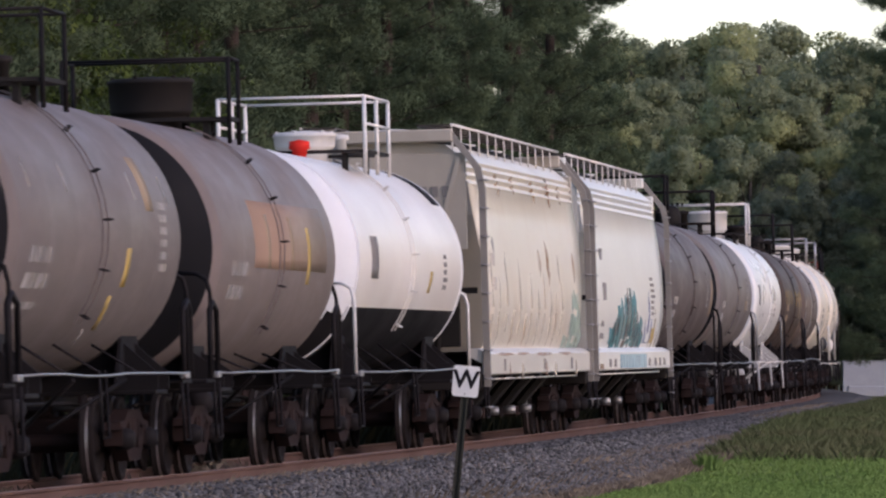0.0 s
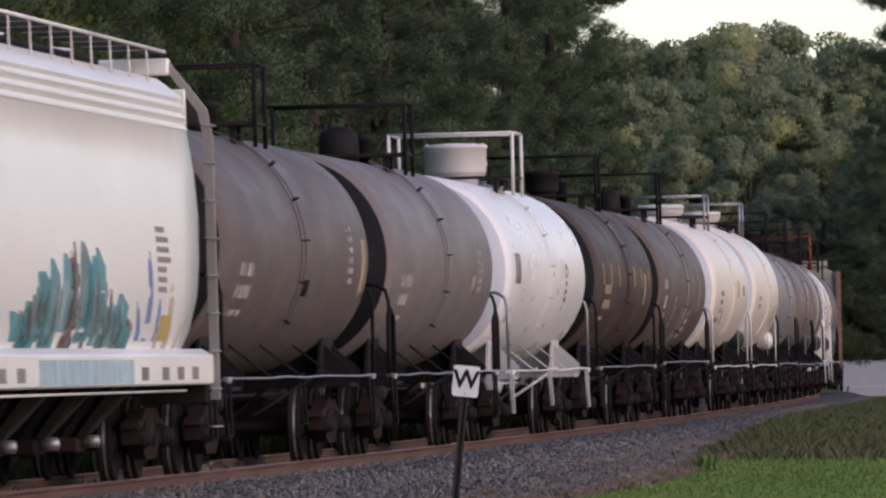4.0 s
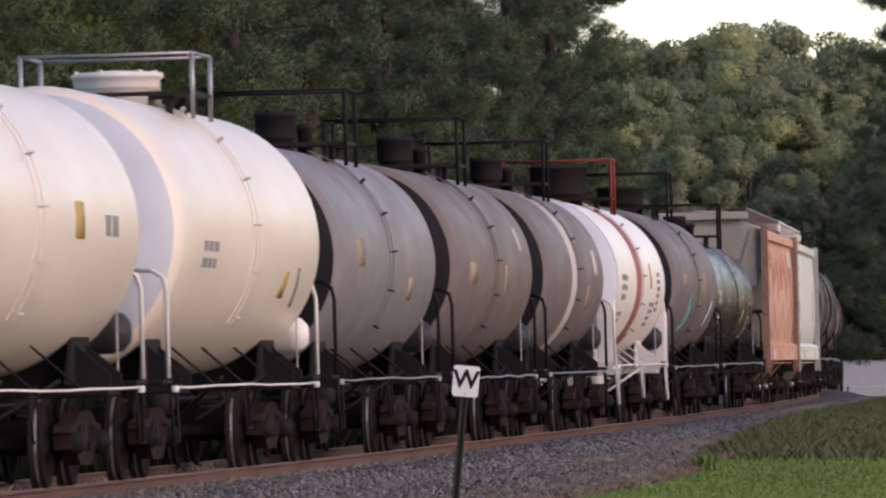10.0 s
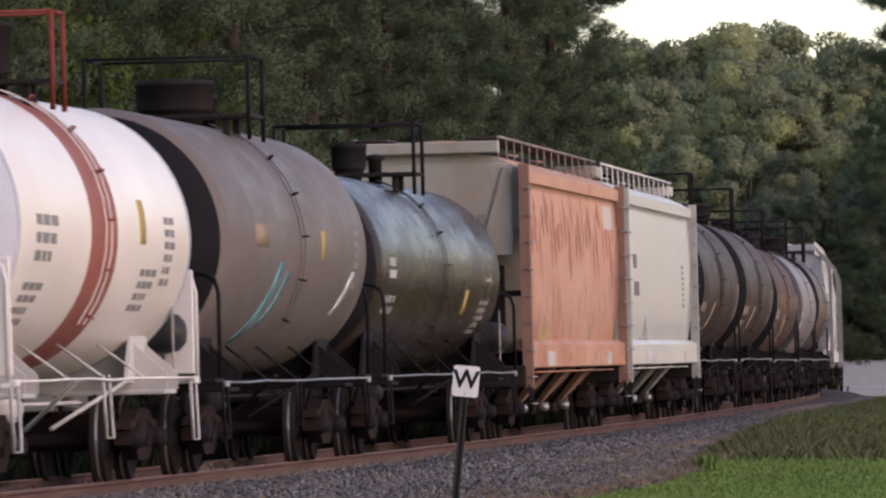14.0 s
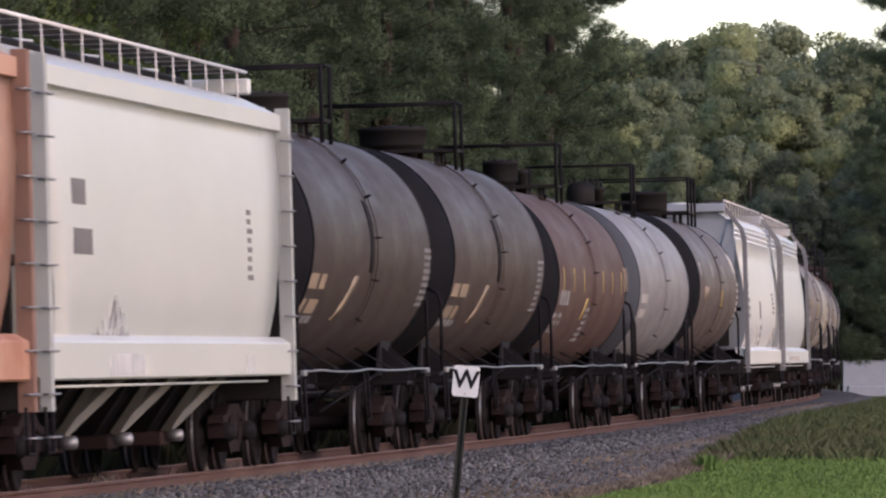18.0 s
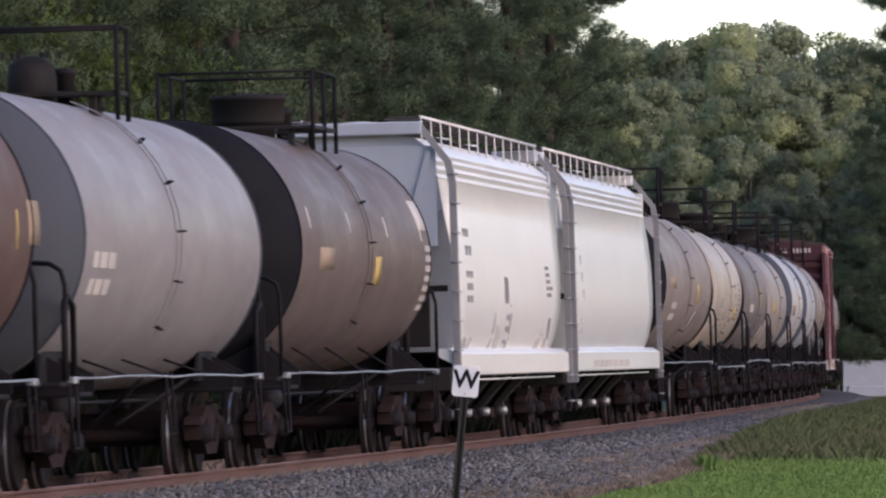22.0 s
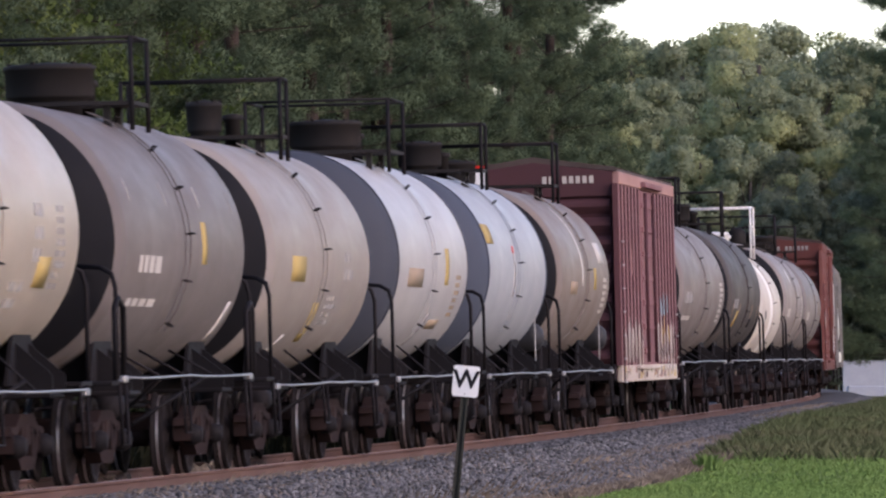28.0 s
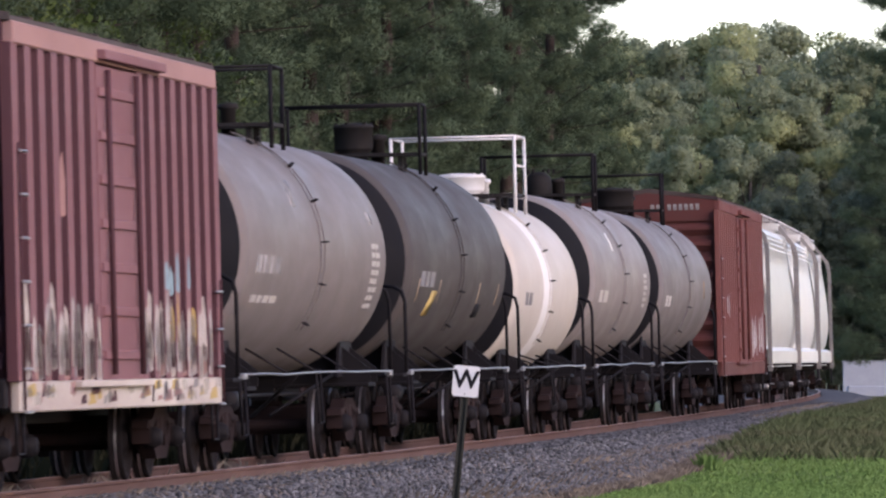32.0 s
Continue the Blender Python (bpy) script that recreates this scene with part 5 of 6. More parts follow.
grey_a = tone("dusty_grey_tank", (0.17, 0.152, 0.148), 0.42)
grey_b = tone("warm_grey_tank", (0.19, 0.165, 0.158), 0.4)
joined(-287.2, tank_car(14.7, grey_a, "dusty dark grey tank car with a black end", marks=std_marks(14.7), rail_z=1.15, seed=1))
joined(-272.6, tank_car(14.8, grey_a, "dusty dark grey tank car with black end and yellow placards", marks=std_marks(14.8) + [("patch", 1.4, 1.62, -42, -26, YEL, -0.3), ("patch", 1.0, 1.15, -52, -42, WHT, -0.25), ("strips", WHT, 14, 26, 5), ("patch", 3.2, 3.8, 10, 34, TAN)], cage_l=0.8, rail_z=1.15, seed=2, end_frames=True))
joined(-257.8, tank_car(14.4, grey_b, "warm grey tank car with a faded orange panel", marks=[("ribbon", -2.6, 4.6, -8, 22, tone("faded_orange_panel", (0.3, 0.2, 0.15), 0.4)), ("bars", -4.6, -6, 2, 4, 0.3, 6, WHT), ("patch", 2.6, 2.9, -14, 12, YEL), ("patch", -1.4, -1.1, -8, 16, TAN), ("patch", 0.9, 1.2, -8, 16, TAN)], cage_l=0.45, dome_r=0.5, dome_h=0.55, rail_z=1.15, R=1.54, cz=2.58, seed=3, end_frames=True))
white_car = tank_car(17.0, jacket_white, "white tank car with black lower half and white railings", head=tone("white_head", (0.68, 0.69, 0.72), 0.45, 0.3, 0.2, courses=0), R=1.46, cz=2.6, lower=(1.9, black),
       top="drum", dome_mat=white_steel, cage_mat=white_steel, hoops=white_steel, ladder=white_steel, cage_h=0.75, cage_l=1.5, cage_bars=2, dome_h=0.35, rail=steel,
       marks=[("patch", 2.2, 2.5, -16, -4, YEL, 0.2), ("bars", 4.2, 6, 5, 2, 0.2, 2.5, DRK), ("patch", 5.8, 6.9, 38, 74, black), ("patch", -5.2, -4.4, -10, 12, DRK)], seed=4)
part("relief_valve", lathe(bmesh.new(), [(3.95, 0.1, 0), (4.15, 0.1, 0), (4.17, 0.15, 0), (4.27, 0.14, 0), (4.3, 0.0, 0)], "z", 12, (0.1, -1.5, 0.0)), signal_red, white_car, "red valve cap")
joined(-243.4, white_car)
cream = tone("cream_rusty_hopper", (0.6, 0.565, 0.49), 0.55, 0.35, 0.4, (0.42, 0.36, 0.27), rust=(0.42, 0.28, 0.17), rust_amount=0.25)
hop_white = tone("white_hopper", (0.6, 0.605, 0.575), 0.5, 0.25, 0.25, (0.42, 0.4, 0.36))
hop_grey = tone("grey_hopper_end", (0.3, 0.31, 0.32), 0.5, 0.4, 0.4)
post_grey = tone("grey_post", (0.27, 0.25, 0.23), 0.5, 0.5, 0.3)
joined(-226.4, hopper_car(20.0, cream, sill_cream, "cream covered hopper car streaked with rust", end=tone("grey_cream_end", (0.46, 0.42, 0.36), 0.5, 0.5, 0.5), post=post_grey, bays=4, chute=dusty_rib,
       marks=[("stain", y, z, w, h, m) for y, z, w, h, m in ((-7.6, 2.9, .4, 1.45, grime_run), (-6.5, 2.5, .3, 1.05, grime_run), (-5.2, 2.9, .5, 1.4, grime_run), (-4.1, 2.0, .3, .55, pale_rust), (-3.0, 2.8, .4, 1.35, grime_run), (-1.9, 1.95, .35, .5, pale_rust), (-1.0, 2.6, .35, 1.15, grime_run), (0.3, 2.35, .4, .9, grime_run),
                                                           (1.4, 2.6, .35, 1.15, pale_rust), (2.6, 2.4, .4, .95, grime_run), (3.6, 2.3, .4, .85, pale_rust), (4.7, 2.5, .35, 1.0, grime_run), (2.4, 3.15, .7, .75, pale_rust), (2.45, 3.1, .4, .55, rust_run), (0.9, 3.0, .5, .45, pale_rust), (4.4, 2.95, .4, .5, grime_run), (7.4, 3.0, .5, .5, rust_run), (-4.4, 4.15, .6, .4, pale_rust), (-1.8, 4.15, .6, .32, pale_rust), (1.8, 4.15, .5, .4, rust_run), (4.6, 4.2, .9, .5, rust_run), (4.75, 4.1, .5, .3, red_run), (6.8, 4.15, .5, .35, pale_rust), (-6.9, 3.1, .4, .25, belt_grey), (-6.4, 1.36, 3.4, .06, lip_rust), (-3.2, 1.36, 2.6, .05, lip_rust), (0.4, 1.36, 3.6, .07, lip_rust), (4.6, 1.36, 3.0, .06, lip_rust), (-3.4, 1.2, .5, .26, grime_run), (2.6, 1.2, .5, .25, grime_run), (6.6, 1.22, .5, .26, grime_run), (-5.6, 1.2, .3, .2, lip_rust), (0.9, 1.22, .3, .24, lip_rust))]
             + [("patch", y, y + 0.3, 1.08, 1.26, DRK) for y in (-6.6, 0.4, 5.6)] + [("bars", -7.4, 2.75, 2, 1, 0.6, 0.2, belt_silver), ("endbars", 3.75, 1, 5, DRK), ("graffiti", 5.6, 8.6, 1.42, 2.7, [(tone("pale_green_spray", (0.42, 0.54, 0.47), 0.5, ragged=0.8), 1, .3, .8), (grey_spray, .3, .05, .12)], 9)], seed=5))
joined(-206.4, hopper_car(20.0, hop_white, sill_white, "white covered hopper car with teal graffiti", post=post_grey, bays=4, chute=dusty_rib,
       marks=[("patch", y, y + 0.5, 1.08, 1.22, DRK) for y in (-6.2, -5.0, 3.6, 5.2, 6.4, 7.6)] + [("patch", -8.4, -7.6, 1.05, 1.14, TAN), ("bars", -6.6, 3.0, 1, 1, 0.7, 0.3, belt_grey), ("bars", -6.6, 2.4, 1, 1, 0.9, 0.3, belt_grey), ("bars", -6.8, 1.85, 2, 1, 0.7, 0.12, belt_grey), ("bars", 5.4, 2.7, 7, 1, 0.9, 0.06, DRK), ("patch", 5.8, 6.6, 1.5, 1.78, YEL), ("graffiti", 5.6, 7.4, 1.42, 2.3, [(grime_run, 1, .1, .3)], 5), ("graffiti", -4.6, 3.4, 1.4, 2.5, [(brown_spray, .9, .25, .6), (teal, 1.5, .5, 1.0), (brown_spray, 1.0, .05, .16), (grey_spray, .6, .08, .25)], 18), ("graffiti", 4.0, 5.6, 1.5, 2.7, [(blue_spray, 1, .12, .3)], 6), ("patch", -3.6, 3.0, 1.05, 1.3, tone("pale_teal_spray", (0.35, 0.52, 0.58), 0.5, ragged=0.7))], seed=6))
joined(-186.4, tank_car(17.6, tone("dark_brown_grey_tank", (0.125, 0.108, 0.104), 0.42), "dark brown-grey tank car with pale lettering", marks=std_marks(17.6, flag=None, strips=None) + [("patch", 0.4, 0.9, -22, -14, black), ("patch", 6.4, 6.9, -22, 8, TAN)], top="bulb", rail_z=1.08, dome_r=0.36, seed=7))
joined(-168.8, tank_car(17.2, tone("mid_grey_tank", (0.175, 0.162, 0.158), 0.4), "dusty grey tank car with black end", marks=std_marks(17.2, flag=None) + [("patch", 4.0, 4.4, -16, -6, TAN)], top="bulb", rail_z=1.07, dome_r=0.36, seed=8, end_frames=True))
joined(-151.6, tank_car(17.1, tone("silver_white_tank", (0.62, 0.61, 0.6), 0.3, 0.35, 0.3, (0.4, 0.38, 0.35), gloss=0.5), "silvery white tank car with white dome and railings", head=pale_head, trim=tone("pale_grey_frame", (0.42, 0.42, 0.42), 0.5), dome_mat=white_steel, cage_mat=white_steel, rail=white_steel, hoops=steel, ladder=tone("pale_ladder", (0.5, 0.49, 0.47), 0.5),
       marks=[("bars", 3.0, 6, 5, 2, 0.16, 3, DRK), ("patch", -6.3, -5.4, -8, 10, belt_grey)], rail_z=1.07, cage_l=0.8, dome_r=0.5, dome_h=0.6, lap=70, seed=9))
joined(-134.5, tank_car(16.3, tone("dark_chocolate_tank", (0.06, 0.047, 0.043), 0.45, dirt=(0.1, 0.075, 0.06)), "dark brown tank car with yellow reflector strips", marks=[("bars", -5.2, -4, 2, 4, 0.3, 6, TAN), ("strips", YEL, -4, 10, 7), ("patch", 4.4, 4.9, -16, 6, TAN), ("bars", -5.6, -26, 1, 5, 0.2, 3, TAN)], rail_z=1.08, cage_l=0.4, dome_r=0.3, seed=10))
joined(-118.2, tank_car(17.1, tone("brown_tank", (0.125, 0.1, 0.088), 0.42), "brown tank car with a grey band round it", belts=[(-0.1, 1.3, belt_grey)], marks=[("bars", -6.4, 4, 2, 2, 0.4, 7, WHT), ("bars", -6.4, -14, 2, 2, 0.4, 4, WHT), ("bars", -2.8, -8, 5, 1, 0.25, 4, WHT), ("bars", 4.6, 14, 8, 2, 0.3, 2.5, WHT), ("bars", 2.0, -18, 4, 2, 0.3, 4, WHT)], top="bulb", rail_z=1.13, dome_r=0.28, cage_l=0.5, seed=11, end_frames=True))
creamy = tone("cream_tank", (0.6, 0.54, 0.46), 0.4, 0.35, 0.35, (0.42, 0.34, 0.25), gloss=0.9)
pale_rail = tone("pale_rail_paint", (0.62, 0.6, 0.56), 0.5, 0.4, 0.2)
joined(-101.1, tank_car(17.0, creamy, "cream tank car with white railings and dome", head=pale_head, dome_mat=white_steel, cage_mat=steel, rail=pale_rail, hoops=pale_rail, ladder=pale_rail, reservoir=tank_silver,
       marks=[("bars", -4.8, -2, 3, 3, 0.3, 4, belt_grey), ("bars", -6.0, -24, 1, 4, 0.4, 4, belt_grey), ("patch", 2.3, 2.9, -6, 8, YEL), ("bars", 4.4, 4, 1, 2, 0.4, 8, belt_grey), ("patch", -3.2, -2.9, -30, -18, DRK, -0.3)], R=1.55, cz=2.68, rail_z=1.01, cage_l=0.8, dome_r=0.5, dome_h=0.32, cage_h=0.46, lap=70, seed=12))
joined(-84.1, tank_car(15.8, creamy, "cream tank car with white dome and steel railings", head=pale_head, dome_mat=white_steel, cage_mat=steel, rail=pale_rail, hoops=pale_rail, ladder=pale_rail, reservoir=white_steel,
       marks=[("bars", -4.6, -4, 2, 3, 0.35, 4, belt_grey), ("patch", 3.0, 3.5, -26, -14, YEL), ("patch", 4.6, 4.8, -30, -12, DRK, -0.3)], R=1.6, cz=2.73, rail_z=1.0, cage_l=0.8, dome_r=0.5, dome_h=0.32, cage_h=0.46, lap=70, seed=13))
joined(-68.3, tank_car(14.9, tone("slate_grey_tank", (0.2, 0.198, 0.202), 0.36), "slate grey tank car with black railings", marks=[("patch", -4.0, -3.2, -4, 10, TAN), ("patch", 2.4, 3.0, -20, -8, TAN)], reservoir=tank_silver, rail_z=1.02, dome_r=0.28, cage_l=0.6, R=1.51, cz=2.6, seed=14))
joined(-53.4, tank_car(15.4, tone("taupe_tank", (0.165, 0.142, 0.13), 0.4), "brown-grey tank car with faded tan placards", marks=[("patch", -4.2, -3.0, -10, 2, TAN), ("patch", 1.4, 1.9, -14, 2, TAN), ("patch", 4.2, 4.6, 12, 26, belt_silver)], reservoir=tank_silver, rail_z=0.99, dome_r=0.27, cage_l=0.6, seed=15))
joined(-38.0, tank_car(14.4, tone("umber_grey_tank", (0.16, 0.142, 0.134), 0.4), "brown-grey tank car with a bright silver stripe", belts=[(-1.1, 0.1, belt_silver)], marks=[("patch", 3.6, 4.3, 2, 18, belt_silver), ("patch", 2.2, 2.6, -22, -6, TAN)], reservoir=tank_silver, rail_z=1.01, dome_r=0.27, cage_l=0.45, seed=16))
joined(-23.6, tank_car(15.7, tone("white_tank_red", (0.68, 0.65, 0.6), 0.4, 0.35, 0.35, (0.42, 0.34, 0.26)), "white tank car with a rust-red belt and red railings", head=pale_head, belts=[(-1.3, 0.6, belt_red)], cage_mat=red_steel, trim=tone("whitish_frame", (0.5, 0.49, 0.47), 0.5), rail=white_steel, hoops=white_steel, ladder=belt_red, panels=white_steel, dome_h=0.68,
       marks=[("bars", -5.0, 4, 3, 3, 0.35, 4, belt_grey), ("bars", -5.2, -22, 4, 3, 0.3, 3, belt_grey), ("patch", 2.3, 2.7, -4, 14, YEL), ("bars", 4.2, 8, 6, 2, 0.3, 3, belt_grey), ("bars", 2.6, -14, 4, 3, 0.3, 3, belt_grey)], reservoir=tank_silver, rail_z=1.1, cage_l=0.4, dome_r=0.52, seed=17))
joined(-7.9, tank_car(17.2, tone("graphite_tank", (0.155, 0.14, 0.132), 0.4), "dark grey tank car with teal graffiti", marks=[("patch", -4.6, -3.4, -2, 8, TAN), ("patch", 2.0, 2.4, -6, 8, YEL), ("patch", -3.6, -3.2, -50, -8, teal, 1.4), ("patch", -2.4, -2.1, -40, -12, teal, 1.0), ("patch", -3.0, -2.8, -45, -15, grey_spray, 0.9), ("patch", 4.4, 4.8, -32, -10, white_spray, 1.0), ("bars", 5.6, 10, 6, 2, 0.2, 3, belt_grey)], rail_z=1.04, R=1.54, cz=2.67, cage_l=0.7, dome_r=0.47, seed=18))
joined(9.3, tank_car(20.9, tone("glossy_black_tank", (0.03, 0.023, 0.018), 0.22, 0.4, 0.2, (0.075, 0.055, 0.042), gloss=0.2), "glossy black tank car that mirrors the field", R=1.36, cz=2.52, tank_room=1.4, marks=[("bars", -7.6, 6, 1, 1, 0.8, 12, WHT), ("bars", -7.8, -16, 2, 3, 0.35, 4, WHT), ("patch", 3.2, 3.6, -26, -10, YEL), ("bars", 6.2, 14, 1, 1, 0.8, 18, WHT), ("bars", 5.6, -16, 5, 2, 0.5, 3, WHT)], reservoir=tank_silver, rail_z=1.05, cage_l=0.6, dome_r=0.25, seed=19))
orange = tone("faded_orange_hopper", (0.5, 0.3, 0.215), 0.45, 0.4, 0.5, (0.36, 0.17, 0.1), rust=(0.3, 0.09, 0.05), rust_amount=0.6)
orange_run = tone("orange_brown_run", (0.47, 0.23, 0.145), 0.6, ragged=0.8)
orange_red = tone("faded_red_smear", (0.45, 0.2, 0.14), 0.6, ragged=0.9)
orange_post = tone("brown_orange_post", (0.28, 0.16, 0.12), 0.6, 0.5, 0.3)
joined(30.2, hopper_car(20.7, orange, orange, "faded orange covered hopper car with a grey end", style="flat", end=tone("greenish_grey_end", (0.36, 0.37, 0.34), 0.5, 0.4, 0.5, (0.25, 0.2, 0.15), rust=(0.25, 0.12, 0.06), rust_amount=0.4), post=orange_post, bays=3, walk_mat=post_grey, chute=tone("dull_brown_rib", (0.16, 0.095, 0.065), 0.6),
       marks=[("stain", -9 + 0.72 * i, 3.95 - 0.12 * (i * 3 % 5), .4 + .2 * (i * 7 % 3), .5 + .2 * (i * 5 % 4), (orange_run, orange_red, orange_red)[i % 3]) for i in range(25)] + [("stain", -8.6 + 1.3 * i, 2.7 - 0.2 * (i * 3 % 4), .5, .9, pale_rust) for i in range(13)] + [("endbars", 3.45, 2, 4, DRK), ("graffiti", -7.2, -4.8, 1.4, 2.2, [(tone("yellow_spray", (0.6, 0.45, 0.2), 0.5, ragged=0.8), 1, .2, .5)], 6), ("patch", -6.6, -5.2, 1.14, 1.42, white_spray), ("patch", 5.6, 6.6, 1.14, 1.36, white_spray), ("patch", 6.6, 8.4, 3.5, 3.9, belt_silver)], seed=20))
pale_green = tone("pale_green_hopper", (0.47, 0.475, 0.445), 0.5, 0.25, 0.3, (0.4, 0.4, 0.34))
joined(50.9, hopper_car(20.8, pale_green, pale_green, "pale greenish white covered hopper car", style="flat", post=tone("pale_post", (0.42, 0.43, 0.4), 0.5), bays=3, chute=tone("dull_grey_rib", (0.16, 0.155, 0.14), 0.6),
       marks=[("bars", -7.6, 3.0, 1, 1, 0.8, 0.26, DRK), ("bars", -7.6, 2.5, 1, 1, 1.1, 0.26, DRK), ("bars", 6.3, 3.0, 8, 1, 0.4, 0.06, DRK), ("graffiti", -5.8, -3.4, 1.4, 2.0, [(white_spray, 1.4, .2, .4), (DRK, 1.2, .05, .14), (white_spray, .6, .1, .2)], 9), ("patch", -5.6, -3.0, 1.14, 1.42, white_spray), ("patch", 5.6, 6.2, 1.14, 1.34, white_spray)], seed=21))
dk1 = tone("dark_umber_tank", (0.066, 0.052, 0.047), 0.42)
dk2 = tone("brown_black_tank", (0.074, 0.057, 0.05), 0.42)
for start, ln, mt, lb, sd in ((71.7, 17.3, dk1, "dark umber tank car with tan diagonal placard", 22), (89.0, 18.0, dk2, "dark brown tank car with tan diagonal placard", 23)):
    joined(start, tank_car(ln, mt, lb, R=1.61, cz=2.74, lap=90, dome_r=0.5, dome_h=0.42, rail_z=1.14, marks=[("bars", -7.0, -14, 2, 2, 0.8, 7, TAN), ("bars", -7.0, -34, 1, 4, 0.4, 4, belt_grey), ("patch", -2.9, -2.4, -36, -14, TAN, 0.8), ("bars", 6.2, 2, 9, 2, 0.35, 2, belt_grey), ("patch", -0.6, -0.1, -12, 22, black)], seed=sd))
joined(107.0, tank_car(17.8, tone("rust_brown_tank", (0.105, 0.069, 0.059), 0.5), "rust-brown tank car with yellow strips and white lettering", marks=[("bars", -6.6, -8, 1, 3, 0.5, 9, WHT), ("bars", -6.9, -22, 3, 3, 0.4, 3, WHT), ("patch", -1.6, -1.2, -26, -12, YEL, 0.4), ("bars", -0.8, -18, 6, 4, 0.25, 2.5, WHT), ("strips", YEL, -8, 6, 7), ("patch", 7.0, 7.7, -6, 10, TAN)], lap=90, rail_z=1.11, dome_r=0.3, R=1.56, cz=2.58, seed=24))
joined(124.8, tank_car(17.6, tone("silver_grey_tank", (0.235, 0.23, 0.232), 0.36, 0.35, 0.3), "silver-grey tank car with a tall vent dome", head=tone("slate_head", (0.06, 0.065, 0.075), 0.5, courses=0), top="bulb", marks=[("bars", -6.4, -6, 2, 3, 0.4, 6, belt_silver)], end_frames=True, rail_z=1.12, dome_r=0.34, cage_l=0.4, R=1.58, cz=2.57, seed=25))
joined(142.4, tank_car(20.3, tone("fawn_grey_tank", (0.128, 0.104, 0.095), 0.38), "fawn-grey tank car with yellow placards", tank_room=1.8, marks=[("patch", -5.6, -4.0, -10, 0, TAN), ("patch", 0.7, 1.4, -16, -2, YEL), ("strips", belt_silver, 8, 18, 4), ("bars", 7.0, 6, 7, 2, 0.3, 3, belt_silver), ("patch", 6.5, 7.5, 14, 30, belt_silver)], lap=90, R=1.56, cz=2.68, rail_z=1.12, cage_l=1.3, dome_r=0.48, seed=26))
hop_w2 = tone("chalk_white_hopper", (0.55, 0.545, 0.515), 0.5, 0.25, 0.25, (0.42, 0.39, 0.33))
hop_w3 = tone("cool_white_hopper", (0.47, 0.48, 0.46), 0.48, 0.25, 0.25, (0.42, 0.42, 0.41))
blue_post = tone("blue_grey_post", (0.24, 0.235, 0.235), 0.5, 0.4, 0.3)
joined(162.9, hopper_car(20.1, hop_w2, hop_w2, "chalky white covered hopper car with a blue-grey end", end=tone("blue_grey_end", (0.36, 0.39, 0.43), 0.5, 0.3, 0.3), post=blue_post, bays=4, chute=dusty_rib,
       marks=[("bars", -7.0, 3.1, 2, 2, 0.4, 0.14, belt_grey), ("bars", -7.2, 2.5, 3, 2, 0.5, 0.1, belt_grey), ("patch", -1.2, -0.6, 2.1, 2.5, DRK), ("bars", -0.8, 1.9, 3, 2, 0.4, 0.1, belt_grey), ("patch", 6.6, 7.0, 1.55, 1.9, DRK), ("bars", 6.2, 2.7, 5, 1, 0.9, 0.06, DRK), ("graffiti", -7.6, 7.4, 1.4, 2.2, [(tone("faint_tan_spray", (0.58, 0.55, 0.5), 0.5, ragged=0.85), 1, .3, .9)], 9)], seed=27))
joined(183.0, hopper_car(21.4, hop_w3, hop_w3, "cool white covered hopper car with grey corner posts", post=blue_post, bays=4, chute=dusty_rib, marks=[("bars", -7.4, 2.9, 3, 1, 0.5, 0.16, belt_silver), ("bars", -7.6, 1.9, 2, 1, 0.8, 0.1, belt_silver), ("bars", -5.8, 1.15, 1, 6, 1.2, 0.12, belt_silver)], seed=28))
joined(204.4, tank_car(19.2, tone("mushroom_grey_tank", (0.215, 0.188, 0.17), 0.4), "mushroom-grey tank car with yellow placards", tank_room=1.3, marks=[("patch", -6.0, -4.2, -4, 4, TAN), ("patch", 2.8, 3.4, -14, 0, YEL), ("patch", 2.2, 2.7, -38, -20, DRK, 0.8), ("bars", 5.4, 6, 3, 2, 0.5, 5, WHT), ("bars", -4.8, -14, 2, 2, 0.6, 5, belt_silver)], R=1.56, cz=2.68, lap=90, seed=29))
joined(223.6, tank_car(13.5, tone("sandy_tank", (0.34, 0.29, 0.235), 0.36, 0.4, 0.3, gloss=0.25), "sandy tan tank car with white lettering", marks=[("bars", -3.6, -6, 1, 3, 0.4, 8, WHT), ("bars", -3.8, -22, 2, 3, 0.45, 3.5, WHT), ("bars", -1.6, -22, 2, 2, 0.3, 3, WHT), ("bars", 2.2, 8, 3, 2, 0.25, 5, WHT), ("bars", 1.2, -22, 2, 2, 0.4, 4, WHT), ("patch", 2.6, 3.4, -24, -12, YEL), ("bars", 3.6, 8, 8, 2, 0.25, 2.5, WHT)], rings=4, rail_z=1.0, seed=30))
joined(237.2, tank_car(13.1, tone("iron_grey_tank", (0.15, 0.138, 0.132), 0.42), "iron-grey tank car with black end", marks=[("bars", -3.8, -6, 1, 4, 0.4, 7, belt_silver), ("bars", -4.0, -24, 1, 4, 0.5, 3.5, belt_silver), ("patch", 1.2, 1.6, -8, 10, YEL), ("patch", 4.1, 4.4, -44, -24, belt_silver, 0.2), ("strips", WHT, 16, 26, 4)], rings=4, end_frames=True, rail_z=1.12, cage_l=0.65, dome_r=0.49, cz=2.57, seed=31))
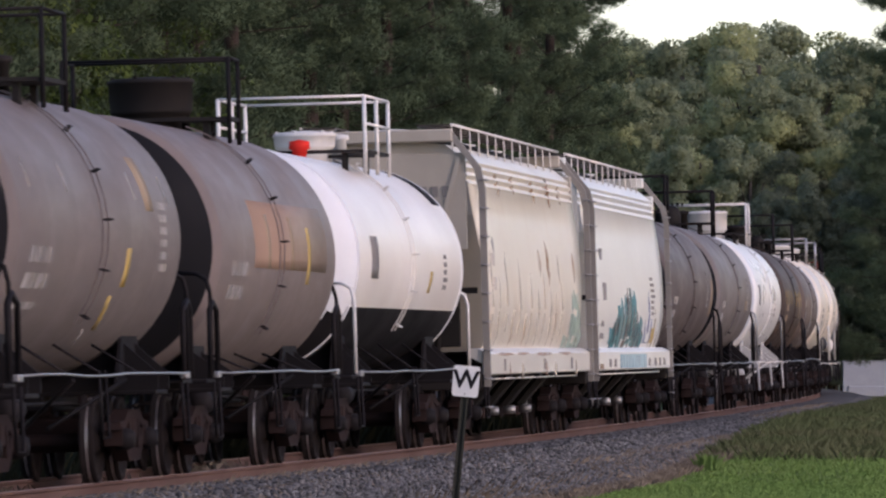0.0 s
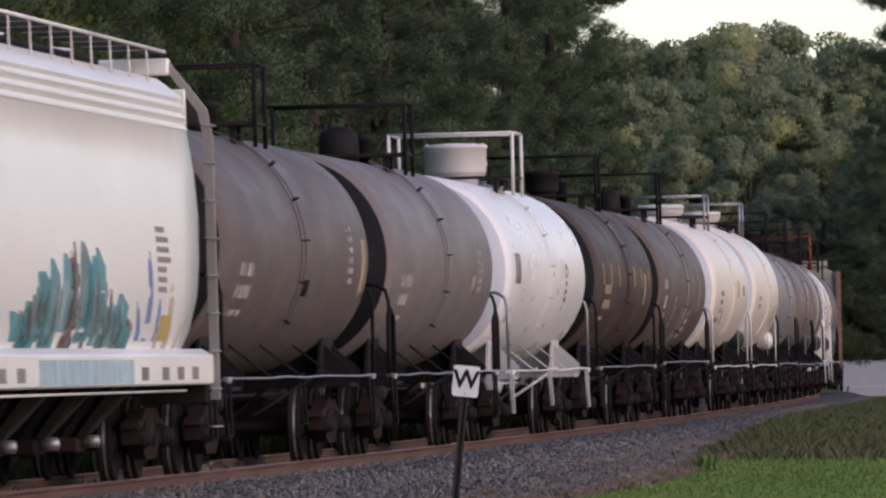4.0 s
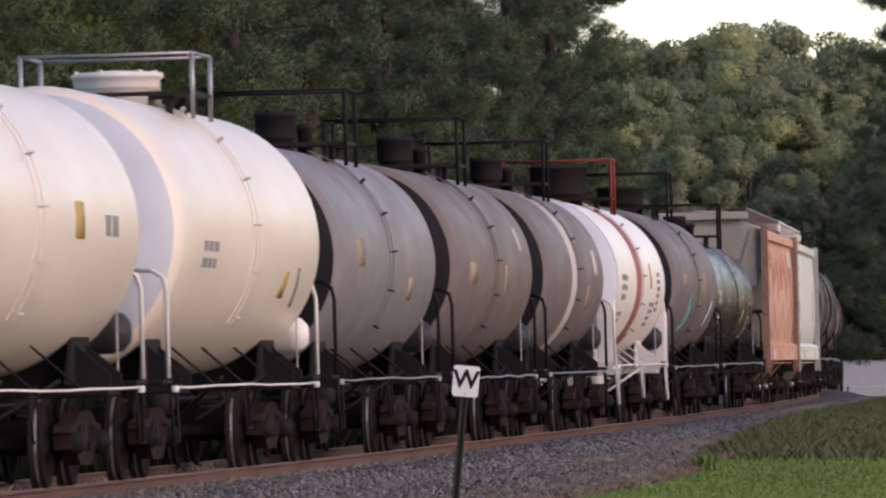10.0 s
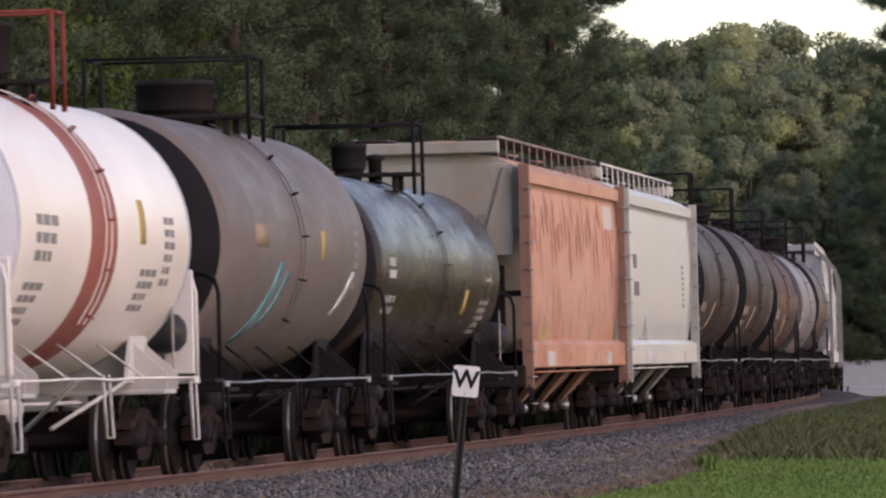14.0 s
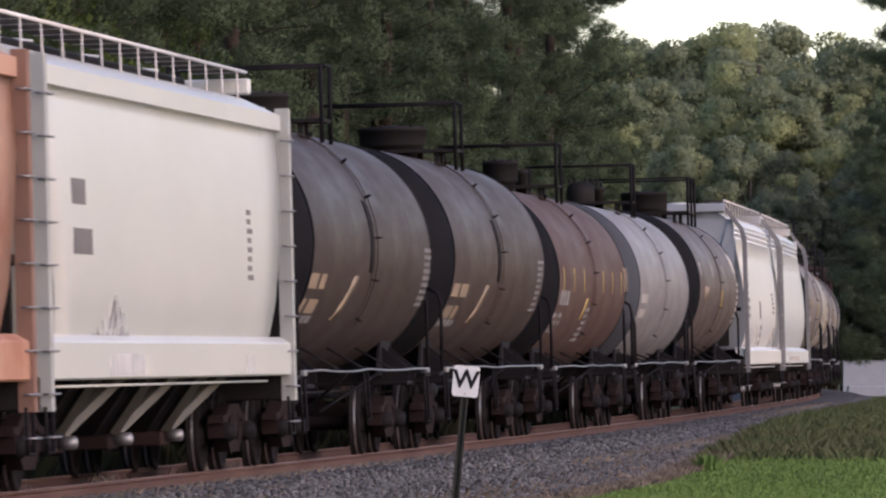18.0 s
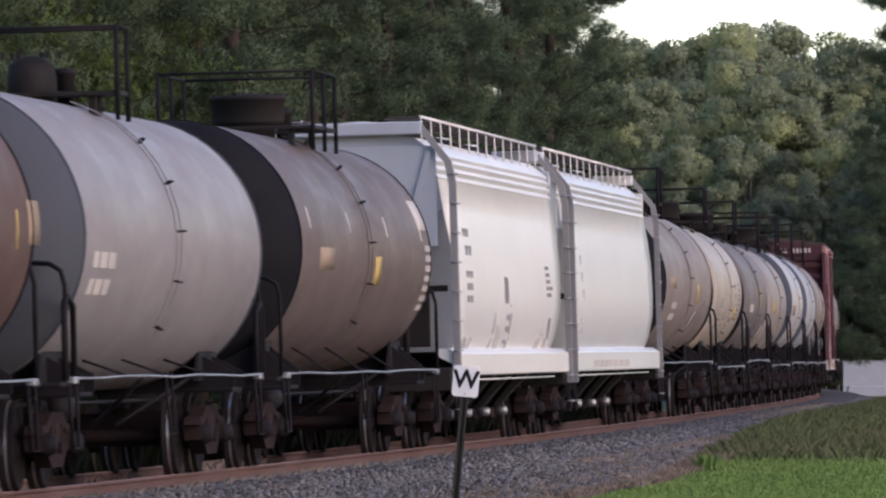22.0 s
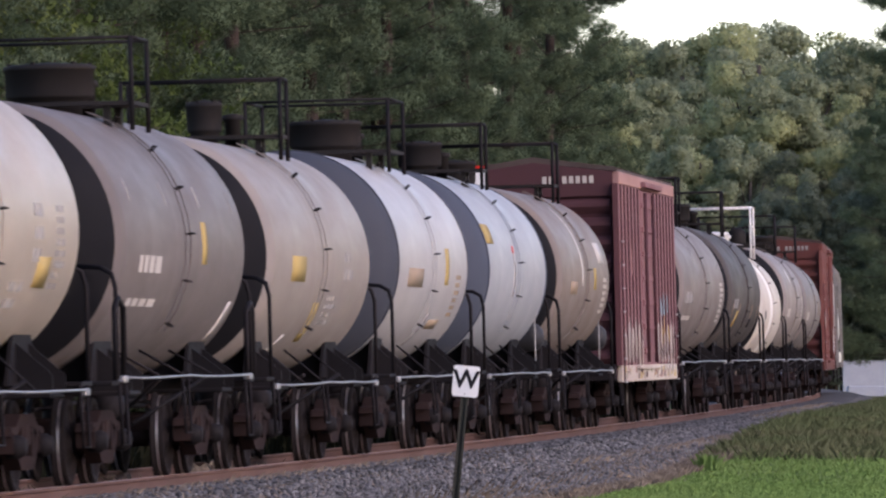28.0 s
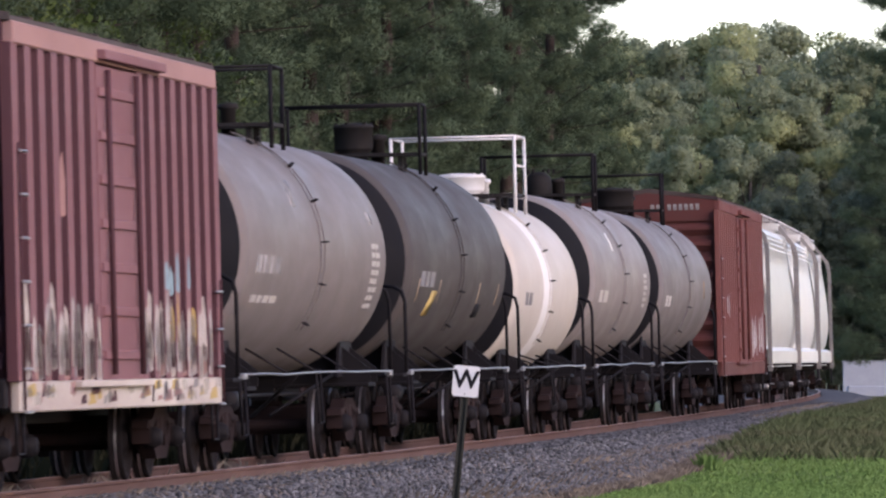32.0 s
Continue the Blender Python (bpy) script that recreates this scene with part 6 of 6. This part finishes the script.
joined(250.2, tank_car(13.4, tone("beige_grey_tank", (0.25, 0.218, 0.195), 0.38), "beige-grey tank car with amber placards", marks=[("patch", -3.4, -2.0, -12, 0, YEL), ("patch", -0.2, 0.3, -44, -22, YEL, -0.2), ("bars", 2.2, 4, 2, 2, 0.4, 5, WHT), ("bars", 0.8, -18, 4, 3, 0.3, 2.5, WHT), ("patch", -2.4, -2.2, -58, -40, belt_silver, 0.6)], rings=4, rail_z=0.99, cage_l=0.35, dome_r=0.22, R=1.48, cz=2.55, seed=32))
joined(263.7, tank_car(12.9, tone("bright_silver_tank", (0.42, 0.405, 0.4), 0.36, 0.4, 0.3, metal=0.25), "bright silver tank car with amber lettering", head=tone("bluish_dark_head", (0.05, 0.055, 0.07), 0.5, courses=0), marks=[("patch", -3.4, -1.4, -14, -4, TAN), ("patch", 1.6, 2.1, -12, 8, YEL), ("patch", 0.2, 0.4, -50, -28, WHT, 0.5), ("bars", 3.2, -6, 6, 2, 0.25, 2.5, TAN), ("patch", 1.2, 2.6, -38, -32, TAN)], rings=4, cage_h=0.72, rail_z=1.03, cage_l=1.0, dome_r=0.5, seed=33))
joined(276.6, tank_car(13.2, tone("blue_grey_tank", (0.3, 0.315, 0.335), 0.36, 0.3, 0.25), "blue-grey tank car with a yellow panel", head=tone("navy_grey_head", (0.06, 0.07, 0.095), 0.5, courses=0), marks=[("patch", -4.9, -3.6, 14, 26, YEL), ("patch", -0.75, -0.5, -16, 10, WHT), ("patch", -0.75, -0.5, 10, 14, signal_red)], reservoir=tank_silver, rings=4, rail_z=1.02, cage_l=0.4, dome_r=0.34, seed=34))
# the silver ribbon is the bright highlight along the shell's ring, painted on
joined(289.8, tank_car(13.1, tone("drab_tank", (0.2, 0.175, 0.155), 0.38), "drab brown-grey tank car with a silver patch", marks=[("ribbon", -0.95, -0.65, -6, 52, belt_silver), ("patch", -3.2, -1.9, -12, -4, TAN), ("patch", 1.6, 2.1, -8, 6, YEL), ("patch", -0.2, 0.0, -44, -22, WHT, 0.6), ("patch", 2.8, 4.0, 10, 24, belt_silver), ("bars", 3.6, 0, 6, 2, 0.25, 2.5, belt_silver)], reservoir=tank_silver, rings=4, dome_r=0.36, dome_h=0.5, dome_x=-0.72, vent=False, rail_z=1.02, cage_l=0.5, seed=35))
# maroon is darkened for the shade on the post flanks and in the grooves
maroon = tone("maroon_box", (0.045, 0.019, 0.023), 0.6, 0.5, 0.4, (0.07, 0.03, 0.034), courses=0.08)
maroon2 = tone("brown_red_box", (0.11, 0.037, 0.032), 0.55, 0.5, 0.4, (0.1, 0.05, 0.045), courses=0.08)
worn_foot = tone("worn_whitish_mark", (0.52, 0.48, 0.41), 0.6, 0.8, 0.3, (0.27, 0.2, 0.18), courses=0.02)
worn_smear = tone("worn_whitish_smear", (0.5, 0.46, 0.41), 0.6, 0.8, 0.3, (0.27, 0.2, 0.18), ragged=0.8)
faded_chord = tone("faded_pink_chord", (0.31, 0.18, 0.16), 0.6, 0.35, 0.2)
sky_spray = tone("sky_blue_spray", (0.27, 0.39, 0.43), 0.5, ragged=0.6)
# paler rib paints: the light on the outward faces is put into them
lit_rib = tone("lit_maroon_rib", (0.195, 0.1, 0.104), 0.6, 0.5, 0.4, (0.14, 0.06, 0.062))
lit_rib2 = tone("lit_red_rib", (0.145, 0.056, 0.05), 0.6, 0.5, 0.4, (0.12, 0.05, 0.045))
dark_end = tone("dark_maroon_end", (0.075, 0.033, 0.038), 0.6)
roof_dull = tone("dull_roof", (0.055, 0.04, 0.037), 0.6, 0.5, 0.3, (0.12, 0.1, 0.09))
joined(302.9, box_car(16.7, maroon, "maroon boxcar with ribbed sides and a worn whitish foot", roof_dull, worn_foot, lit_rib, end_mat=dark_end, chord=faded_chord, marker=True,
       marks=[("endbars", 4.44, 0.2, 8, belt_silver), ("smear", -7.4, 7.4, 1.1, 2.1, worn_smear, 0.95, 1.0), ("smear", -7.4, 7.4, 1.1, 1.75, worn_smear, 0.95, 1.0), ("smear", -7.4, 7.4, 1.15, 1.9, maroon, 0.7, 0.3), ("smear", -7.4, 7.4, 1.3, 1.6, dark_end, 0.6, 0.35), ("smear", -7.4, 2, 1.12, 2.0, DRK, 0.5, 0.3), ("smear", -7.4, 7.4, 1.12, 1.35, faded_chord, 0.5, 0.5), ("smear", -7.4, 7.4, 1.25, 1.75, grime_run, 0.4, 0.3), ("smear", 1.4, 6.4, 1.4, 2.2, YEL, 0.45, 0.4), ("smear", 2.4, 5.0, 2.0, 2.5, sky_spray, 0.6, 0.8), ("smear", -4, 7.4, 2.6, 3.4, faded_chord, 0.35, 0.25), ("sillspots", 60, (maroon, faded_chord, YEL, worn_foot, grime_run, DRK))], seed=36))
joined(319.6, tank_car(18.3, tone("ash_grey_tank", (0.185, 0.168, 0.158), 0.42), "ash-grey tank car with white lettering", tank_room=1.2, marks=[("bars", -6.6, -4, 1, 4, 0.5, 8, WHT), ("bars", -6.4, -22, 1, 4, 0.5, 3.5, belt_silver), ("patch", 5.8, 6.2, 16, 22, WHT), ("bars", 5.6, 6, 8, 2, 0.35, 2.5, belt_silver), ("patch", -2.4, -2.0, 20, 34, WHT, 0.5)], cage_l=0.6, dome_r=0.25, R=1.53, seed=37))
joined(337.9, tank_car(16.9, tone("charcoal_tank", (0.075, 0.069, 0.065), 0.48), "charcoal tank car with a yellow placard", marks=[("bars", -5.6, -6, 1, 3, 0.5, 8, belt_grey), ("patch", -4.2, -3.5, -30, -16, YEL, 0.4), ("strips", TAN, -22, -10, 5), ("patch", 3.0, 3.8, -30, -22, black)], cage_l=0.4, dome_r=0.28, R=1.53, cz=2.65, seed=38))
joined(354.8, tank_car(14.4, tone("ivory_tank", (0.46, 0.42, 0.37), 0.4, 0.4, 0.35, (0.38, 0.32, 0.25)), "ivory tank car with a white belt and white railings", belts=[(-1.2, 0.5, belt_white)], head=head_black, cage_mat=white_steel, dome_mat=white_steel, rail=steel, cage_h=0.95, marks=[("bars", -4.4, -4, 1, 2, 0.6, 8, DRK)], cage_l=0.9, cage_bars=2, dome_r=0.42, dome_h=0.4, R=1.45, cz=2.4, seed=39))
joined(369.2, tank_car(16.6, tone("pewter_tank", (0.235, 0.218, 0.205), 0.4), "pewter-grey tank car with black end", marks=[("bars", -5.6, -8, 1, 2, 0.8, 8, belt_silver), ("bars", 5.0, 6, 6, 2, 0.3, 2.5, belt_silver), ("patch", -1.6, -1.3, 20, 34, belt_white, 0.3)], top="bulb", cage_l=0.35, dome_r=0.3, seed=40))
joined(385.8, tank_car(20.6, tone("smoke_grey_tank", (0.18, 0.168, 0.16), 0.42), "smoke-grey tank car with black railings", tank_room=1.7, marks=[("bars", -7.0, -8, 1, 2, 0.8, 8, belt_silver), ("patch", 5.0, 5.5, -8, 6, TAN)], cage_l=0.35, seed=41))
joined(406.5, box_car(22.0, maroon2, "brown-red boxcar with graffiti along its foot", roof_dull, maroon2, lit_rib2, marks=[("endbars", 4.44, 0.1, 9, WHT), ("smear", 2.0, 9.6, 1.2, 2.4, white_spray, 0.5, 0.8), ("smear", -9.0, -4.0, 2.0, 2.8, white_spray, 0.15, 0.4)], ribs=23, door=(-2.4, 1.2), seed=42))
for start, sd in ((428.5, 43), (448.5, 44), (468.5, 45)):
    joined(start, hopper_car(20.0, pale_green if sd != 44 else hop_white, pale_green if sd != 44 else hop_white, "greenish white covered hopper car at the tail", post=post_grey, bays=4, chute=dusty_rib, seed=sd))


def motions():
    """The train rolls past at a steady pace; its wheels turn as they roll."""
    times_ = [i * 0.5 for i in range(65)]
    for start, car in TRAIN:
        mid, tc = start + car["half"], car["tc"]
        rows = []
        for t in times_:
            u = mid - travelled(t)
            x0, y0, z0, _ = on_line(u - tc)
            x1, y1, z1, _ = on_line(u + tc)
            turn = math.degrees(math.atan2(x1 - x0, y1 - y0))
            tilt = math.degrees(math.atan2(z1 - z0, 2 * tc))
            rows.append((t, pose((x0 + x1) / 2, (y0 + y1) / 2, (z0 + z1) / 2, 0, 0, -turn) @ pose(0, 0, 0, tilt, 0, 0) @ pose(0, 0, 0, 0, -LEAN, 0)))
        walk(car, rows)
    for side in (1, -1):
        alike = [w for w, s in WHEELS if s == side]
        rows = [(f / FPS, pose(0, 0, 0, side * math.degrees(travelled(f / FPS) - travelled(0)) / WHEEL_R, 0, 0)) for f in range(0, 32 * FPS + 1)]
        first = alike[0]
        walk(first, rows)
        for w in alike[1:]:
            w.rotation_mode = "QUATERNION"
            keys = w.animation_data_create()
            keys.action = first.animation_data.action
            keys.action_slot = first.animation_data.action_slot


motions()
